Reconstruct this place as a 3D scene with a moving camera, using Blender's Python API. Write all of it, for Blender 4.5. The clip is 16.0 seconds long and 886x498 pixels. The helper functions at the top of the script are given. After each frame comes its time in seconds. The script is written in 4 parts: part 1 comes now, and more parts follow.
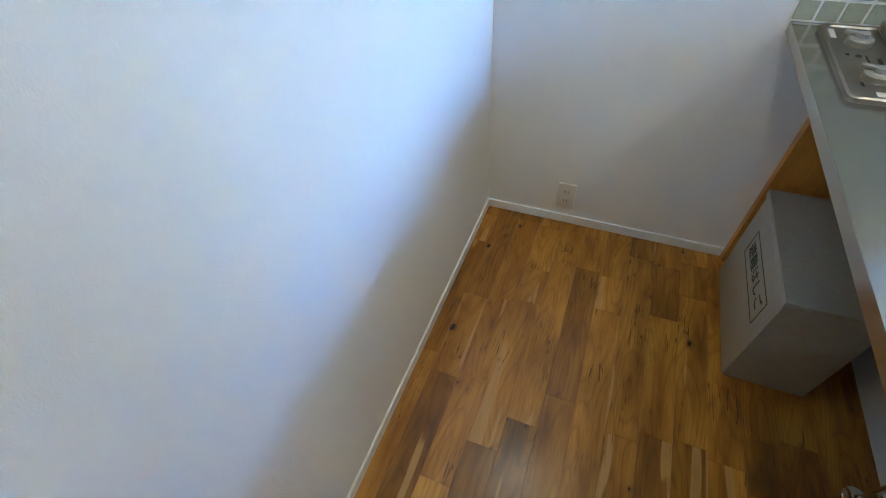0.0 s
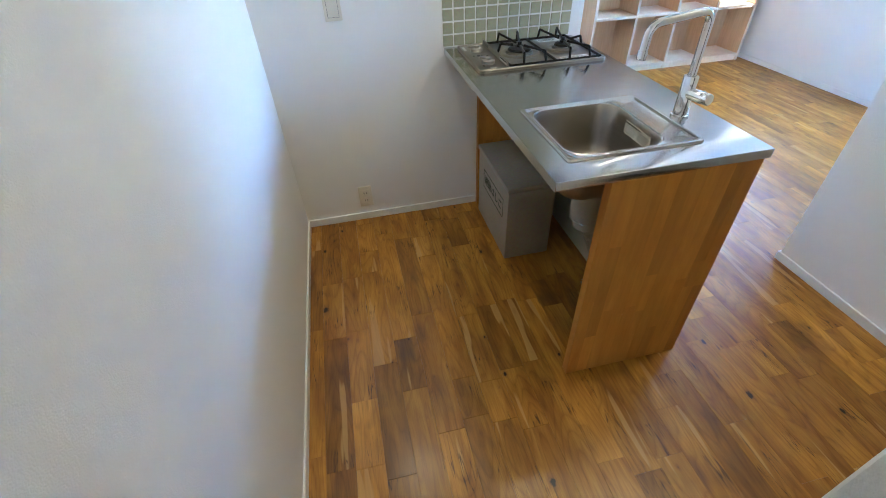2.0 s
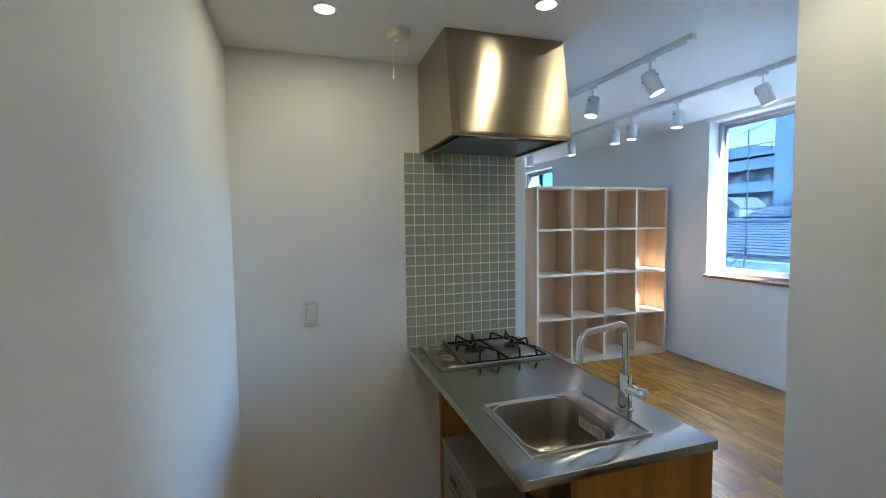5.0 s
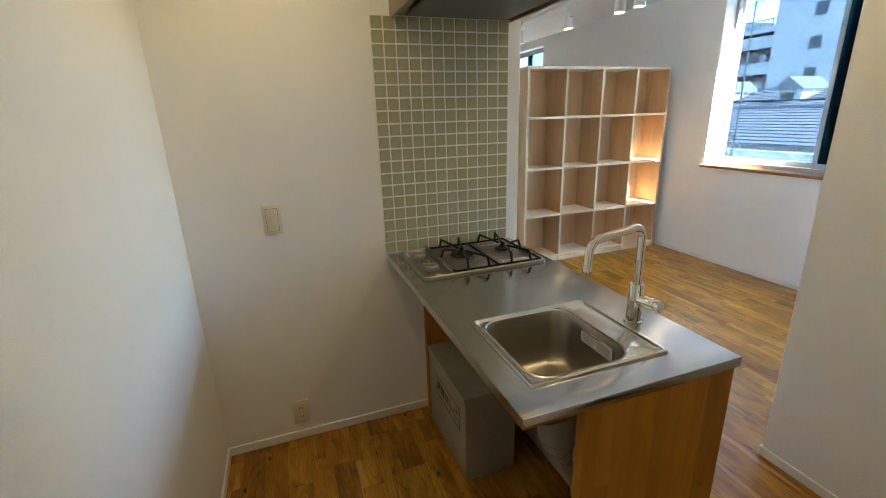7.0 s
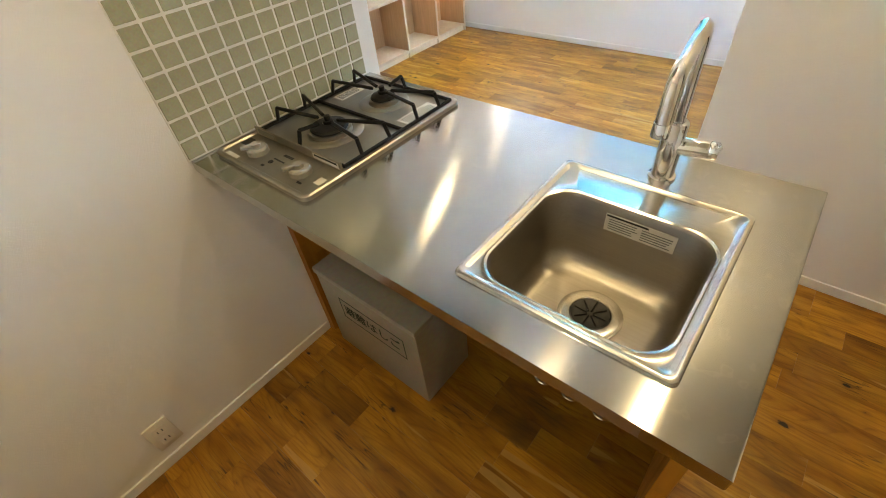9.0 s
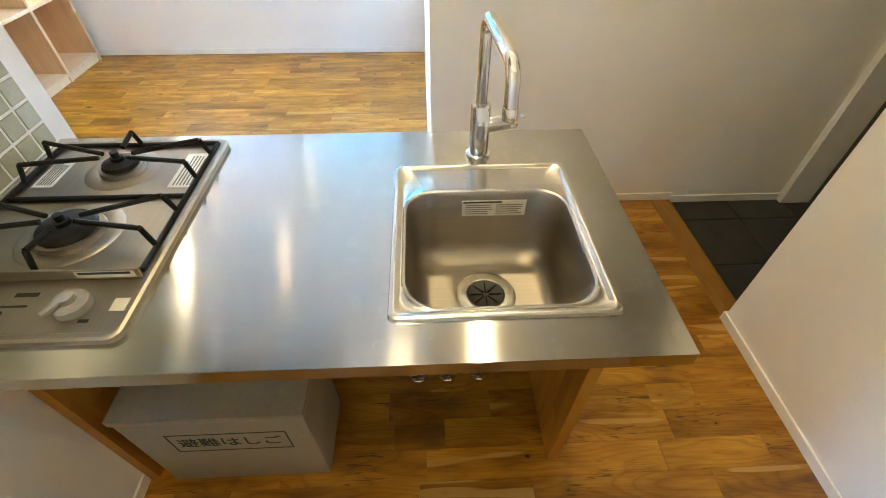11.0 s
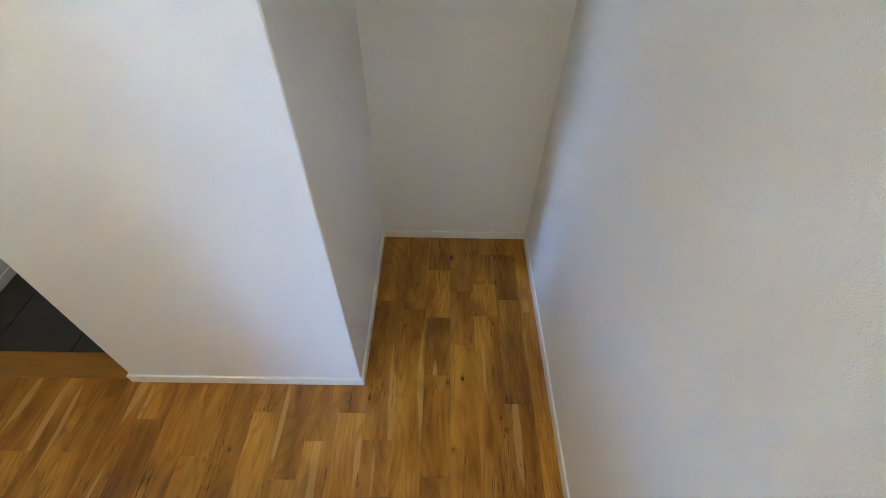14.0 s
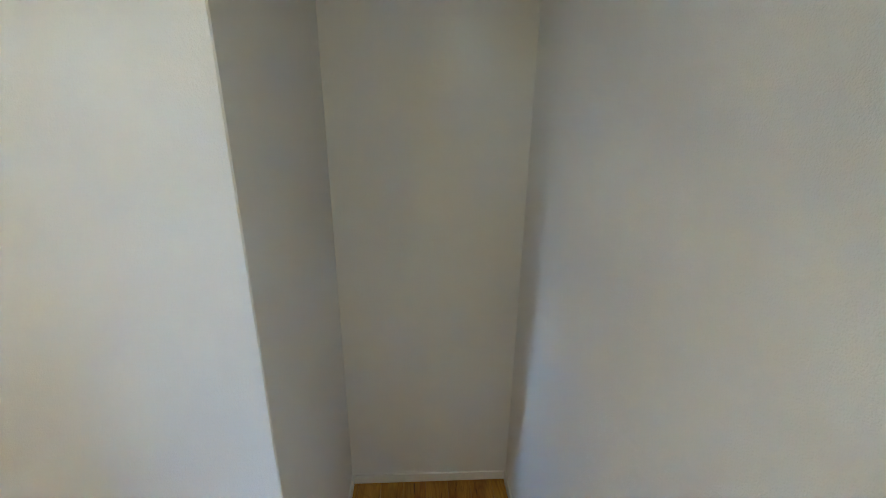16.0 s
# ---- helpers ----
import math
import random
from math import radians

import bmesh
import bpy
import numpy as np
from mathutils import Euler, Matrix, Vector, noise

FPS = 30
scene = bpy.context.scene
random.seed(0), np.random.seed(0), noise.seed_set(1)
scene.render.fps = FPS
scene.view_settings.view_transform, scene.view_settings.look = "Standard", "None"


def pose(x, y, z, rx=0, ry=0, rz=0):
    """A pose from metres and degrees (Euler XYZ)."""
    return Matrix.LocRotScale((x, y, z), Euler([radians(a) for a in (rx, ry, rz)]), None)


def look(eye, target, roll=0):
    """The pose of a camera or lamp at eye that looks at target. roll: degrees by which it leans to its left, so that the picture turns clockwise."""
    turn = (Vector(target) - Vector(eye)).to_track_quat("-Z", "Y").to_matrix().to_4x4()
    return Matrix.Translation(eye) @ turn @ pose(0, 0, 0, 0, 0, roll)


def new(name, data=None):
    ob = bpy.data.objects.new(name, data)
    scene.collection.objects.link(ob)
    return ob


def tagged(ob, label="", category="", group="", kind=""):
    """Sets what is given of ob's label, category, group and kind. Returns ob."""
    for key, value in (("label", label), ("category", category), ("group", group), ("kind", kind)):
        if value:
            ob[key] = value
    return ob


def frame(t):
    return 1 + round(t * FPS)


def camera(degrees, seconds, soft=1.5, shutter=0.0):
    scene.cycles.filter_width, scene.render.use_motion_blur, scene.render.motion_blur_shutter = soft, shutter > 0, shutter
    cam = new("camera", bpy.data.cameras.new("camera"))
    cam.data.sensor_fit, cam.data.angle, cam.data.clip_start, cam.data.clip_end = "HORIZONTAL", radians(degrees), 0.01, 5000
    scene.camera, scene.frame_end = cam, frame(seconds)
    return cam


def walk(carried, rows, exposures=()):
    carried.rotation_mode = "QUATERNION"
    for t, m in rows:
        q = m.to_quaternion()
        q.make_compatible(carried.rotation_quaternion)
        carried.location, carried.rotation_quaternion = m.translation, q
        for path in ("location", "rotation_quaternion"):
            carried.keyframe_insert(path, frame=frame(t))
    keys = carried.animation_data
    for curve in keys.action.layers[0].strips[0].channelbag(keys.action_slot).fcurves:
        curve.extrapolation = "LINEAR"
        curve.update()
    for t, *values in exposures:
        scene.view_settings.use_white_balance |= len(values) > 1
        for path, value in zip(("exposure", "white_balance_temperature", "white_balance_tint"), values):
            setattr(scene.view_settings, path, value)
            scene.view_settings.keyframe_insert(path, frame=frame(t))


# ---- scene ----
cam = camera(91.0, 16.0, 1.0)
PATH = [
    (0, (0.413, -1.402, 1.338), (-0.152, -0.192, -0.151), -4.9),
    (0.5, (0.279, -1.550, 1.341), (0.131, -0.198, -0.125), -2.4),
    (1, (0.29, -1.732, 1.366), (0.371, -0.41, -0.132), -4.9),
    (1.5, (0.344, -1.947, 1.375), (0.542, -0.55, -0.042), -3.5),
    (2, (0.337, -2.039, 1.41), (0.633, -0.531, 0.13), -2.7),
    (2.5, (0.331, -2.078, 1.425), (0.714, -0.45, 0.327), -2.5),
    (3, (0.325, -2.101, 1.442), (0.776, -0.339, 0.609), -1.9),
    (3.5, (0.322, -2.106, 1.456), (0.823, -0.25, 0.903), -1.6),
    (4, (0.311, -2.111, 1.465), (0.851, -0.208, 1.176), -1.1),
    (4.2, (0.307, -2.118, 1.469), (0.864, -0.206, 1.282), -1.2),
    (6.3, (0.321, -2.031, 1.473), (0.977, -0.145, 1.37), -1.6),
    (6.5, (0.335, -2.0, 1.464), (0.997, -0.124, 1.26), -1.5),
    (7, (0.397, -1.853, 1.444), (1.034, -0.052, 0.854), -1.8),
    (7.5, (0.425, -1.68, 1.407), (1.067, -0.015, 0.503), -2.3),
    (8, (0.432, -1.462, 1.398), (1.17, 0.043, 0.308), -3.2),
    (8.2, (0.447, -1.397, 1.382), (1.226, 0.032, 0.219), -3.4),
    (10.3, (0.501, -0.807, 1.374), (1.85, -0.627, -0.091), -4.7),
    (10.5, (0.481, -0.807, 1.382), (1.863, -0.712, -0.061), -2.6),
    (11, (0.476, -0.833, 1.38), (1.89, -0.904, -0.032), 0.4),
    (11.5, (0.495, -0.917, 1.378), (1.889, -1.257, -0.015), 2.8),
    (12, (0.485, -1.031, 1.401), (1.709, -1.822, 0.031), 3.3),
    (12.5, (0.443, -1.144, 1.419), (1.301, -2.297, 0.029), 0.7),
    (13, (0.399, -1.216, 1.428), (0.82, -2.554, 0.003), 0.0),
    (13.5, (0.363, -1.275, 1.442), (0.476, -2.632, -0.023), 0.5),
    (14, (0.382, -1.296, 1.434), (0.372, -2.644, -0.043), 1.3),
    (14.5, (0.381, -1.293, 1.433), (0.299, -2.67, -0.015), 2.6),
    (15, (0.367, -1.271, 1.452), (0.27, -2.801, 0.168), 2.5),
    (15.5, (0.358, -1.305, 1.552), (0.245, -2.990, 0.462), 1.2),
    (16, (0.352, -1.269, 1.541), (0.260, -2.990, 0.928), 0.6),
]
EXPOSURES = [
    (0, 7.2, 4600, 10), (0.5, 7.2, 4650, 11), (1.5, 7.4, 4850, 12), (2.5, 7.15, 4850, 8), (4, 6.45, 4750, 6), (6.3, 6.15, 5950, 6),
    (7, 6.45, 6600, 9), (8, 6.9, 7100, 12), (10.3, 7.45, 6550, 10), (11, 7.45, 6500, 10), (12, 7.35, 6100, 11), (12.5, 7.55, 5800, 14), (13, 7.5, 5150, 14), (14.5, 7.2, 5100, 9), (16, 6.85, 5200, 6)]
walk(cam, [(t, look(eye, target, roll)) for t, eye, target, roll in PATH], EXPOSURES)

# ---- light ----
world = bpy.data.worlds.new("world")
scene.world = world
world.use_nodes = True
wn = world.node_tree.nodes
sky = wn.new("ShaderNodeTexSky")
sky.sky_type, sky.sun_disc = "NISHITA", False
SUN_DIR = Vector((0.285, -1.0, 0.98)).normalized()
sky.sun_elevation = math.asin(SUN_DIR.z)
sky.sun_rotation = math.atan2(SUN_DIR.x, SUN_DIR.y)
world.node_tree.links.new(sky.outputs[0], wn["Background"].inputs[0])
wn["Background"].inputs[1].default_value = 0.15
sun_data = bpy.data.lights.new("sun", "SUN")
sun_data.energy, sun_data.angle, sun_data.color = 2.0, radians(0.5), (1.0, 0.95, 0.88)
sun = new("sun", sun_data)
sun.matrix_world = look(SUN_DIR * 20, (0, 0, 0))


def lamp(name, kind, at, target, watts, color, size, blend=0.6, spread=110):
    d = bpy.data.lights.new(name, kind)
    d.energy, d.color = watts, color
    if kind == "SPOT":
        d.shadow_soft_size, d.spot_size, d.spot_blend = size, radians(spread), blend
    else:
        d.shape, d.size = "DISK", size
    ob = new(name, d)
    ob.matrix_world = look(at, target)
    return ob


WARM_RGB = (1.0, 0.79, 0.42)
# heights and lines of the plan
CEIL, LOW = 2.47, 2.245
EAST, STUB_X, STUB_Y = 4.17, 2.175, -0.862
NORTH_END, SOUTH = 6.2, -2.80
DOWNLIGHTS = ((0.40, -0.455, LOW, 0.032), (1.155, -0.70, LOW, 0.028), (1.80, -1.12, CEIL, 0.055), (0.40, -1.40, LOW, 0.007))
for x, y, z, watts in DOWNLIGHTS:
    lamp("downlight_lamp", "AREA", (x, y, z - 0.007), (x, y, 0), watts, WARM_RGB, 0.07)
WIN_Y0, WIN_Y1, WIN_Z0, WIN_Z1 = -0.70, 1.262, 0.912, 2.43

W2 = (4.15, 5.2, 1.0, 2.36)
for y0, y1, z0, z1 in ((WIN_Y0, WIN_Y1, WIN_Z0, WIN_Z1), W2):
    d = bpy.data.lights.new("sky_opening", "AREA")
    d.shape, d.size, d.size_y = "RECTANGLE", y1 - y0, z1 - z0
    d.cycles.is_portal = True
    new("sky_opening", d).matrix_world = look((EAST + 0.1, (y0 + y1) / 2, (z0 + z1) / 2), (0, (y0 + y1) / 2, (z0 + z1) / 2))


# ---- materials ----
def material(name, color=(0.8, 0.8, 0.8), rough=0.5, metal=0.0):
    m = bpy.data.materials.new(name)
    m.use_nodes = True
    b = m.node_tree.nodes["Principled BSDF"]
    b.inputs["Base Color"].default_value = (*color, 1)
    b.inputs["Roughness"].default_value = rough
    b.inputs["Metallic"].default_value = metal
    return m


def node(m, kind, **sockets):
    n = m.node_tree.nodes.new(kind)
    for key, value in sockets.items():
        n.inputs[key].default_value = value
    return n


def link(m, a, b):
    m.node_tree.links.new(a, b)


def coords(m, scale=(1, 1, 1), space="Object"):
    tc = m.node_tree.nodes.new("ShaderNodeTexCoord")
    mp = m.node_tree.nodes.new("ShaderNodeMapping")
    mp.inputs["Scale"].default_value = scale
    link(m, tc.outputs[space], mp.inputs["Vector"])
    return mp.outputs[0]


def noise_tex(m, vector, scale, detail=3.0, rough=0.5):
    n = node(m, "ShaderNodeTexNoise", Scale=scale, Detail=detail, Roughness=rough)
    link(m, vector, n.inputs["Vector"])
    return n


def ramp(m, fac, stops):
    r = m.node_tree.nodes.new("ShaderNodeValToRGB")
    e = r.color_ramp.elements
    while len(e) < len(stops):
        e.new(0.5)
    for el, (p, c) in zip(e, stops):
        el.position, el.color = p, (*c, 1)
    link(m, fac, r.inputs[0])
    return r.outputs[0]


def mix(m, fac, a, b, mode="MIX"):
    n = m.node_tree.nodes.new("ShaderNodeMix")
    n.data_type, n.blend_type = "RGBA", mode
    for sock, v in ((n.inputs["Factor"], fac), (n.inputs["A"], a), (n.inputs["B"], b)):
        if isinstance(v, (int, float)):
            sock.default_value = v
        elif isinstance(v, tuple):
            sock.default_value = (*v, 1)
        else:
            link(m, v, sock)
    return n.outputs["Result"]


def bump(m, height, strength=0.3, distance=0.002, normal=None):
    b = node(m, "ShaderNodeBump", Strength=strength, Distance=distance)
    link(m, height, b.inputs["Height"])
    if normal is not None:
        link(m, normal, b.inputs["Normal"])
    link(m, b.outputs[0], m.node_tree.nodes["Principled BSDF"].inputs["Normal"])
    return b.outputs[0]


def base(m):
    return m.node_tree.nodes["Principled BSDF"].inputs


def make_wall():
    m = material("wallpaper_white", (0.8, 0.79, 0.77), 0.62)
    v = coords(m)
    fine, mid, big = noise_tex(m, v, 420, 2), noise_tex(m, v, 150, 3), noise_tex(m, v, 1.3, 2)
    col = ramp(m, big.outputs["Fac"], [(0.3, (0.78, 0.77, 0.75)), (0.7, (0.82, 0.81, 0.79))])
    link(m, col, base(m)["Base Color"])
    add = m.node_tree.nodes.new("ShaderNodeMath")
    link(m, fine.outputs["Fac"], add.inputs[0]), link(m, mid.outputs["Fac"], add.inputs[1])
    bump(m, add.outputs[0], 0.5, 0.0016)
    return m


def wood(name, dark, lightc, stretch, grain=14.0, rough=0.4, per_piece=0.0, axis=1):
    """Wood with grain along one axis; pieces differ by their random value."""
    m = material(name, lightc, rough)
    sc = [grain] * 3
    sc[axis] = grain / stretch
    tc = m.node_tree.nodes.new("ShaderNodeTexCoord")
    rnd = m.node_tree.nodes.new("ShaderNodeObjectInfo").outputs["Random"]
    shift = m.node_tree.nodes.new("ShaderNodeVectorMath")
    shift.operation = "MULTIPLY_ADD"
    link(m, rnd, shift.inputs[0])
    shift.inputs[1].default_value = (37.0, 53.0, 29.0)
    link(m, tc.outputs["Object"], shift.inputs[2])
    mp = m.node_tree.nodes.new("ShaderNodeMapping")
    mp.inputs["Scale"].default_value = sc
    link(m, shift.outputs[0], mp.inputs["Vector"])
    n1 = noise_tex(m, mp.outputs[0], 1.0, 5, 0.6)
    n1.inputs["Distortion"].default_value = 1.2
    n2 = noise_tex(m, mp.outputs[0], 6.0, 3, 0.6)
    col = ramp(m, n1.outputs["Fac"], [(0.25, dark), (0.5, tuple((a + b) / 2 for a, b in zip(dark, lightc))), (0.75, lightc)])
    fine = ramp(m, n2.outputs["Fac"], [(0.35, (0.72, 0.68, 0.62)), (0.6, (1, 1, 1))])
    col = mix(m, 0.32, col, fine, "MULTIPLY")
    if per_piece:
        tone = ramp(m, rnd, [(0.0, (0.5, 0.43, 0.37)), (0.18, (0.8, 0.75, 0.68)), (0.55, (1.0, 0.98, 0.94)), (0.85, (1.25, 1.25, 1.22)), (1.0, (1.5, 1.58, 1.6))])
        col = mix(m, per_piece, col, tone, "MULTIPLY")
    link(m, col, base(m)["Base Color"])
    rr = ramp(m, n1.outputs["Fac"], [(0.3, (rough + 0.08,) * 3), (0.7, (rough - 0.05,) * 3)])
    link(m, rr, base(m)["Roughness"])
    bump(m, n2.outputs["Fac"], 0.12, 0.001)
    return m


def math_node(m, op, a, b=0.0, c=0.0):
    n = m.node_tree.nodes.new("ShaderNodeMath")
    n.operation = op
    for sock, v in zip(n.inputs, (a, b, c)):
        if isinstance(v, (int, float)):
            sock.default_value = v
        else:
            link(m, v, sock)
    return n.outputs[0]


def grey(*stops):
    return [(p, (v, v, v)) for p, v in stops]


def oak(name, per_island):
    """Knotty oiled oak: cathedral grain, pale sapwood, cracks, black knots; tone differs from piece to piece."""
    m = material(name, (0.3, 0.14, 0.02), 0.3)
    tc = m.node_tree.nodes.new("ShaderNodeTexCoord")
    rnd = (m.node_tree.nodes.new("ShaderNodeNewGeometry").outputs["Random Per Island"] if per_island
           else m.node_tree.nodes.new("ShaderNodeObjectInfo").outputs["Random"])
    shift = m.node_tree.nodes.new("ShaderNodeVectorMath")
    shift.operation = "MULTIPLY_ADD"
    link(m, rnd, shift.inputs[0])
    shift.inputs[1].default_value = (371.0, 533.0, 0.0)
    link(m, tc.outputs["Object"], shift.inputs[2])

    def scaled(x, y):
        mp = m.node_tree.nodes.new("ShaderNodeMapping")
        mp.inputs["Scale"].default_value = (x, y, 0.05)
        link(m, shift.outputs[0], mp.inputs["Vector"])
        return mp.outputs[0]

    # slow change of tone along the board
    slow = noise_tex(m, scaled(14, 2.6), 1.0, 3, 0.55)
    col = ramp(m, slow.outputs["Fac"], [(0.3, (0.22, 0.088, 0.006)), (0.5, (0.37, 0.168, 0.012)), (0.68, (0.5, 0.252, 0.026))])
    tone = ramp(m, rnd, [(0.0, (0.55, 0.5, 0.44)), (0.12, (0.76, 0.72, 0.66)), (0.4, (0.95, 0.93, 0.9)), (0.75, (1.03, 1.03, 1.0)), (0.92, (1.22, 1.24, 1.22)), (1.0, (1.45, 1.52, 1.55))])
    col = mix(m, 0.85, col, tone, "MULTIPLY")
    # growth rings, drawn out along the board
    ring_noise = noise_tex(m, scaled(9, 1.5), 1.0, 1, 0.4)
    rings = math_node(m, "FRACT", math_node(m, "MULTIPLY", ring_noise.outputs["Fac"], 17.0))
    col = mix(m, 0.55, col, ramp(m, rings, [(0.0, (0.62, 0.54, 0.45)), (0.22, (0.95, 0.93, 0.9)), (0.7, (1.08, 1.08, 1.06)), (0.93, (0.9, 0.86, 0.8)), (1.0, (0.62, 0.54, 0.45))]), "MULTIPLY")
    fine = noise_tex(m, scaled(330, 13), 1.0, 3, 0.6)
    col = mix(m, 0.4, col, ramp(m, fine.outputs["Fac"], [(0.36, (0.58, 0.5, 0.42)), (0.55, (1.05, 1.05, 1.05))]), "MULTIPLY")
    # sapwood streaks
    sap = noise_tex(m, scaled(17, 1.3), 1.0, 2, 0.5)
    col = mix(m, ramp(m, sap.outputs["Fac"], grey((0.64, 0.0), (0.66, 0.6))), col, (0.56, 0.33, 0.09))
    # smoky stains
    smoke = noise_tex(m, scaled(8, 3.2), 1.0, 3, 0.6)
    col = mix(m, ramp(m, smoke.outputs["Fac"], grey((0.57, 0.0), (0.76, 0.65))), col, (0.07, 0.034, 0.012))
    # cracks beside the knots
    crack = noise_tex(m, scaled(60, 3.0), 1.0, 2, 0.5)
    near = noise_tex(m, scaled(10, 4.0), 1.0, 1, 0.5)
    line = math_node(m, "ABSOLUTE", math_node(m, "SUBTRACT", crack.outputs["Fac"], 0.5))
    line = ramp(m, line, grey((0.004, 0.85), (0.016, 0.0)))
    col = mix(m, mix(m, 1.0, line, ramp(m, near.outputs["Fac"], grey((0.56, 0.0), (0.63, 1.0))), "MULTIPLY"), col, (0.04, 0.016, 0.005))
    # knots, large and small
    wob = noise_tex(m, scaled(95, 60), 1.0, 3, 0.6)
    for sx, sy, share in ((10.0, 6.0, 0.6), (19.0, 11.0, 0.5)):
        vor = node(m, "ShaderNodeTexVoronoi", Scale=1.0, Randomness=0.9)
        link(m, scaled(sx, sy), vor.inputs["Vector"])
        pick = m.node_tree.nodes.new("ShaderNodeSeparateColor")
        link(m, vor.outputs["Color"], pick.inputs[0])
        size = math_node(m, "MULTIPLY", math_node(m, "SUBTRACT", pick.outputs[0], share), 0.22)
        d = math_node(m, "MULTIPLY_ADD", wob.outputs["Fac"], 0.16, vor.outputs["Distance"])
        d = math_node(m, "SUBTRACT", d, size)
        col = mix(m, ramp(m, d, grey((0.08, 0.6), (0.24, 0.0))), col, (0.13, 0.05, 0.012))
        col = mix(m, ramp(m, d, grey((0.085, 1.0), (0.125, 0.0))), col, (0.016, 0.008, 0.004))
    link(m, col, base(m)["Base Color"])
    link(m, ramp(m, slow.outputs["Fac"], grey((0.3, 0.42), (0.7, 0.32))), base(m)["Roughness"])
    base(m)["Specular IOR Level"].default_value = 0.3
    base(m)["Coat Weight"].default_value = 0.35
    base(m)["Coat Roughness"].default_value = 0.24
    bump(m, fine.outputs["Fac"], 0.1, 0.0008)
    return m


def brushed(name, color, rough, along=1, scale=5.0, spots=False, streak=None, lines=0.05):
    """Brushed metal; streak: the way in which its highlights are drawn out."""
    m = material(name, color, rough, 1.0)
    if streak:
        base(m)["Anisotropic"].default_value = 0.94
        tan = node(m, "ShaderNodeCombineXYZ", X=streak[0], Y=streak[1], Z=streak[2])
        link(m, tan.outputs[0], base(m)["Tangent"])
    sc = [scale * 60] * 3
    sc[along] = scale
    n = noise_tex(m, coords(m, tuple(sc)), 1.0, 3, 0.6)
    v = coords(m)
    blot = noise_tex(m, v, 9.0, 4, 0.65)
    lo, hi = max(rough - 0.02, 0.02), rough + 0.03
    r = ramp(m, blot.outputs["Fac"], [(0.35, (lo,) * 3), (0.7, (hi,) * 3)])
    link(m, r, base(m)["Roughness"])
    c = ramp(m, n.outputs["Fac"], [(0.3, tuple(x * (1 - lines) for x in color)), (0.7, tuple(min(x * (1 + lines), 1) for x in color))])
    if spots:
        sp = noise_tex(m, v, 38.0, 2, 0.4)
        f = ramp(m, sp.outputs["Fac"], [(0.64, (0, 0, 0)), (0.68, (0.14, 0.14, 0.14)), (0.72, (0.04, 0.04, 0.04))])
        smear = noise_tex(m, v, 6.0, 4, 0.7)
        c = mix(m, ramp(m, smear.outputs["Fac"], [(0.45, (0, 0, 0)), (0.75, (0.12, 0.12, 0.12))]), c, (0.75, 0.74, 0.71))
        c = mix(m, f, c, (0.85, 0.83, 0.79))
    link(m, c, base(m)["Base Color"])
    bump(m, n.outputs["Fac"], 0.2 * lines, 0.0003)
    return m


def mottled(name, a, b, scale, rough, rel=0.15, dist=0.002):
    m = material(name, a, rough)
    v = coords(m)
    n, n2 = noise_tex(m, v, scale, 4), noise_tex(m, v, scale * 14, 2)
    link(m, mix(m, 0.3, ramp(m, n.outputs["Fac"], [(0.3, a), (0.7, b)]), n2.outputs["Color"], "SOFT_LIGHT"), base(m)["Base Color"])
    bump(m, n2.outputs["Fac"], rel, dist)
    return m


def glow(name, color, strength):
    m = material(name, color, 0.5)
    base(m)["Emission Color"].default_value = (*color, 1)
    base(m)["Emission Strength"].default_value = strength
    return m


WALL = make_wall()
CEILING = mottled("ceiling_white", (0.78, 0.77, 0.75), (0.82, 0.81, 0.79), 2.0, 0.7)
TRIM = mottled("trim_white", (0.76, 0.75, 0.72), (0.82, 0.81, 0.79), 8.0, 0.4, 0.05)
OAK, OAK_FAR = oak("oak_plank", False), oak("oak_plank_joined", True)
GAP = material("plank_gap", (0.05, 0.026, 0.01), 0.8)
PANEL_WOOD = wood("panel_wood", (0.42, 0.17, 0.015), (0.58, 0.27, 0.03), 9.0, 12.0, 0.4, 0.4, axis=2)
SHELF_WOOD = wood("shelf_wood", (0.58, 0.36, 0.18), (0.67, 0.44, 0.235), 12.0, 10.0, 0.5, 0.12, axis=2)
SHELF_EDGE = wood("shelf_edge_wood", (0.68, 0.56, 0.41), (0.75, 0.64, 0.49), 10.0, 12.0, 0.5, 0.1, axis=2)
STEEL = brushed("brushed_steel_top", (0.5, 0.5, 0.495), 0.15, 1, 3.0, True, (1.0, 0.0, 0.0), 0.012)
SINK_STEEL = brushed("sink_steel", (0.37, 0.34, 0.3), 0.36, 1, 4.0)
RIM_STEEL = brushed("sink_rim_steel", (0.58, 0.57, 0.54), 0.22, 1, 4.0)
HOOD_STEEL = brushed("hood_steel", (0.42, 0.36, 0.27), 0.33, 0, 3.0, False, (0.0, 0.0, 1.0))
HOB_STEEL = brushed("hob_steel", (0.34, 0.31, 0.265), 0.32, 0, 4.0)
KNOB = mottled("silver_knob_plastic", (0.22, 0.215, 0.2), (0.26, 0.255, 0.24), 20.0, 0.35, 0.03)
CHROME = material("chrome", (0.78, 0.78, 0.78), 0.06, 1.0)
IRON = mottled("black_enamel", (0.004, 0.004, 0.0045), (0.007, 0.007, 0.0075), 30.0, 0.42)
base(IRON)["Specular IOR Level"].default_value = 0.22
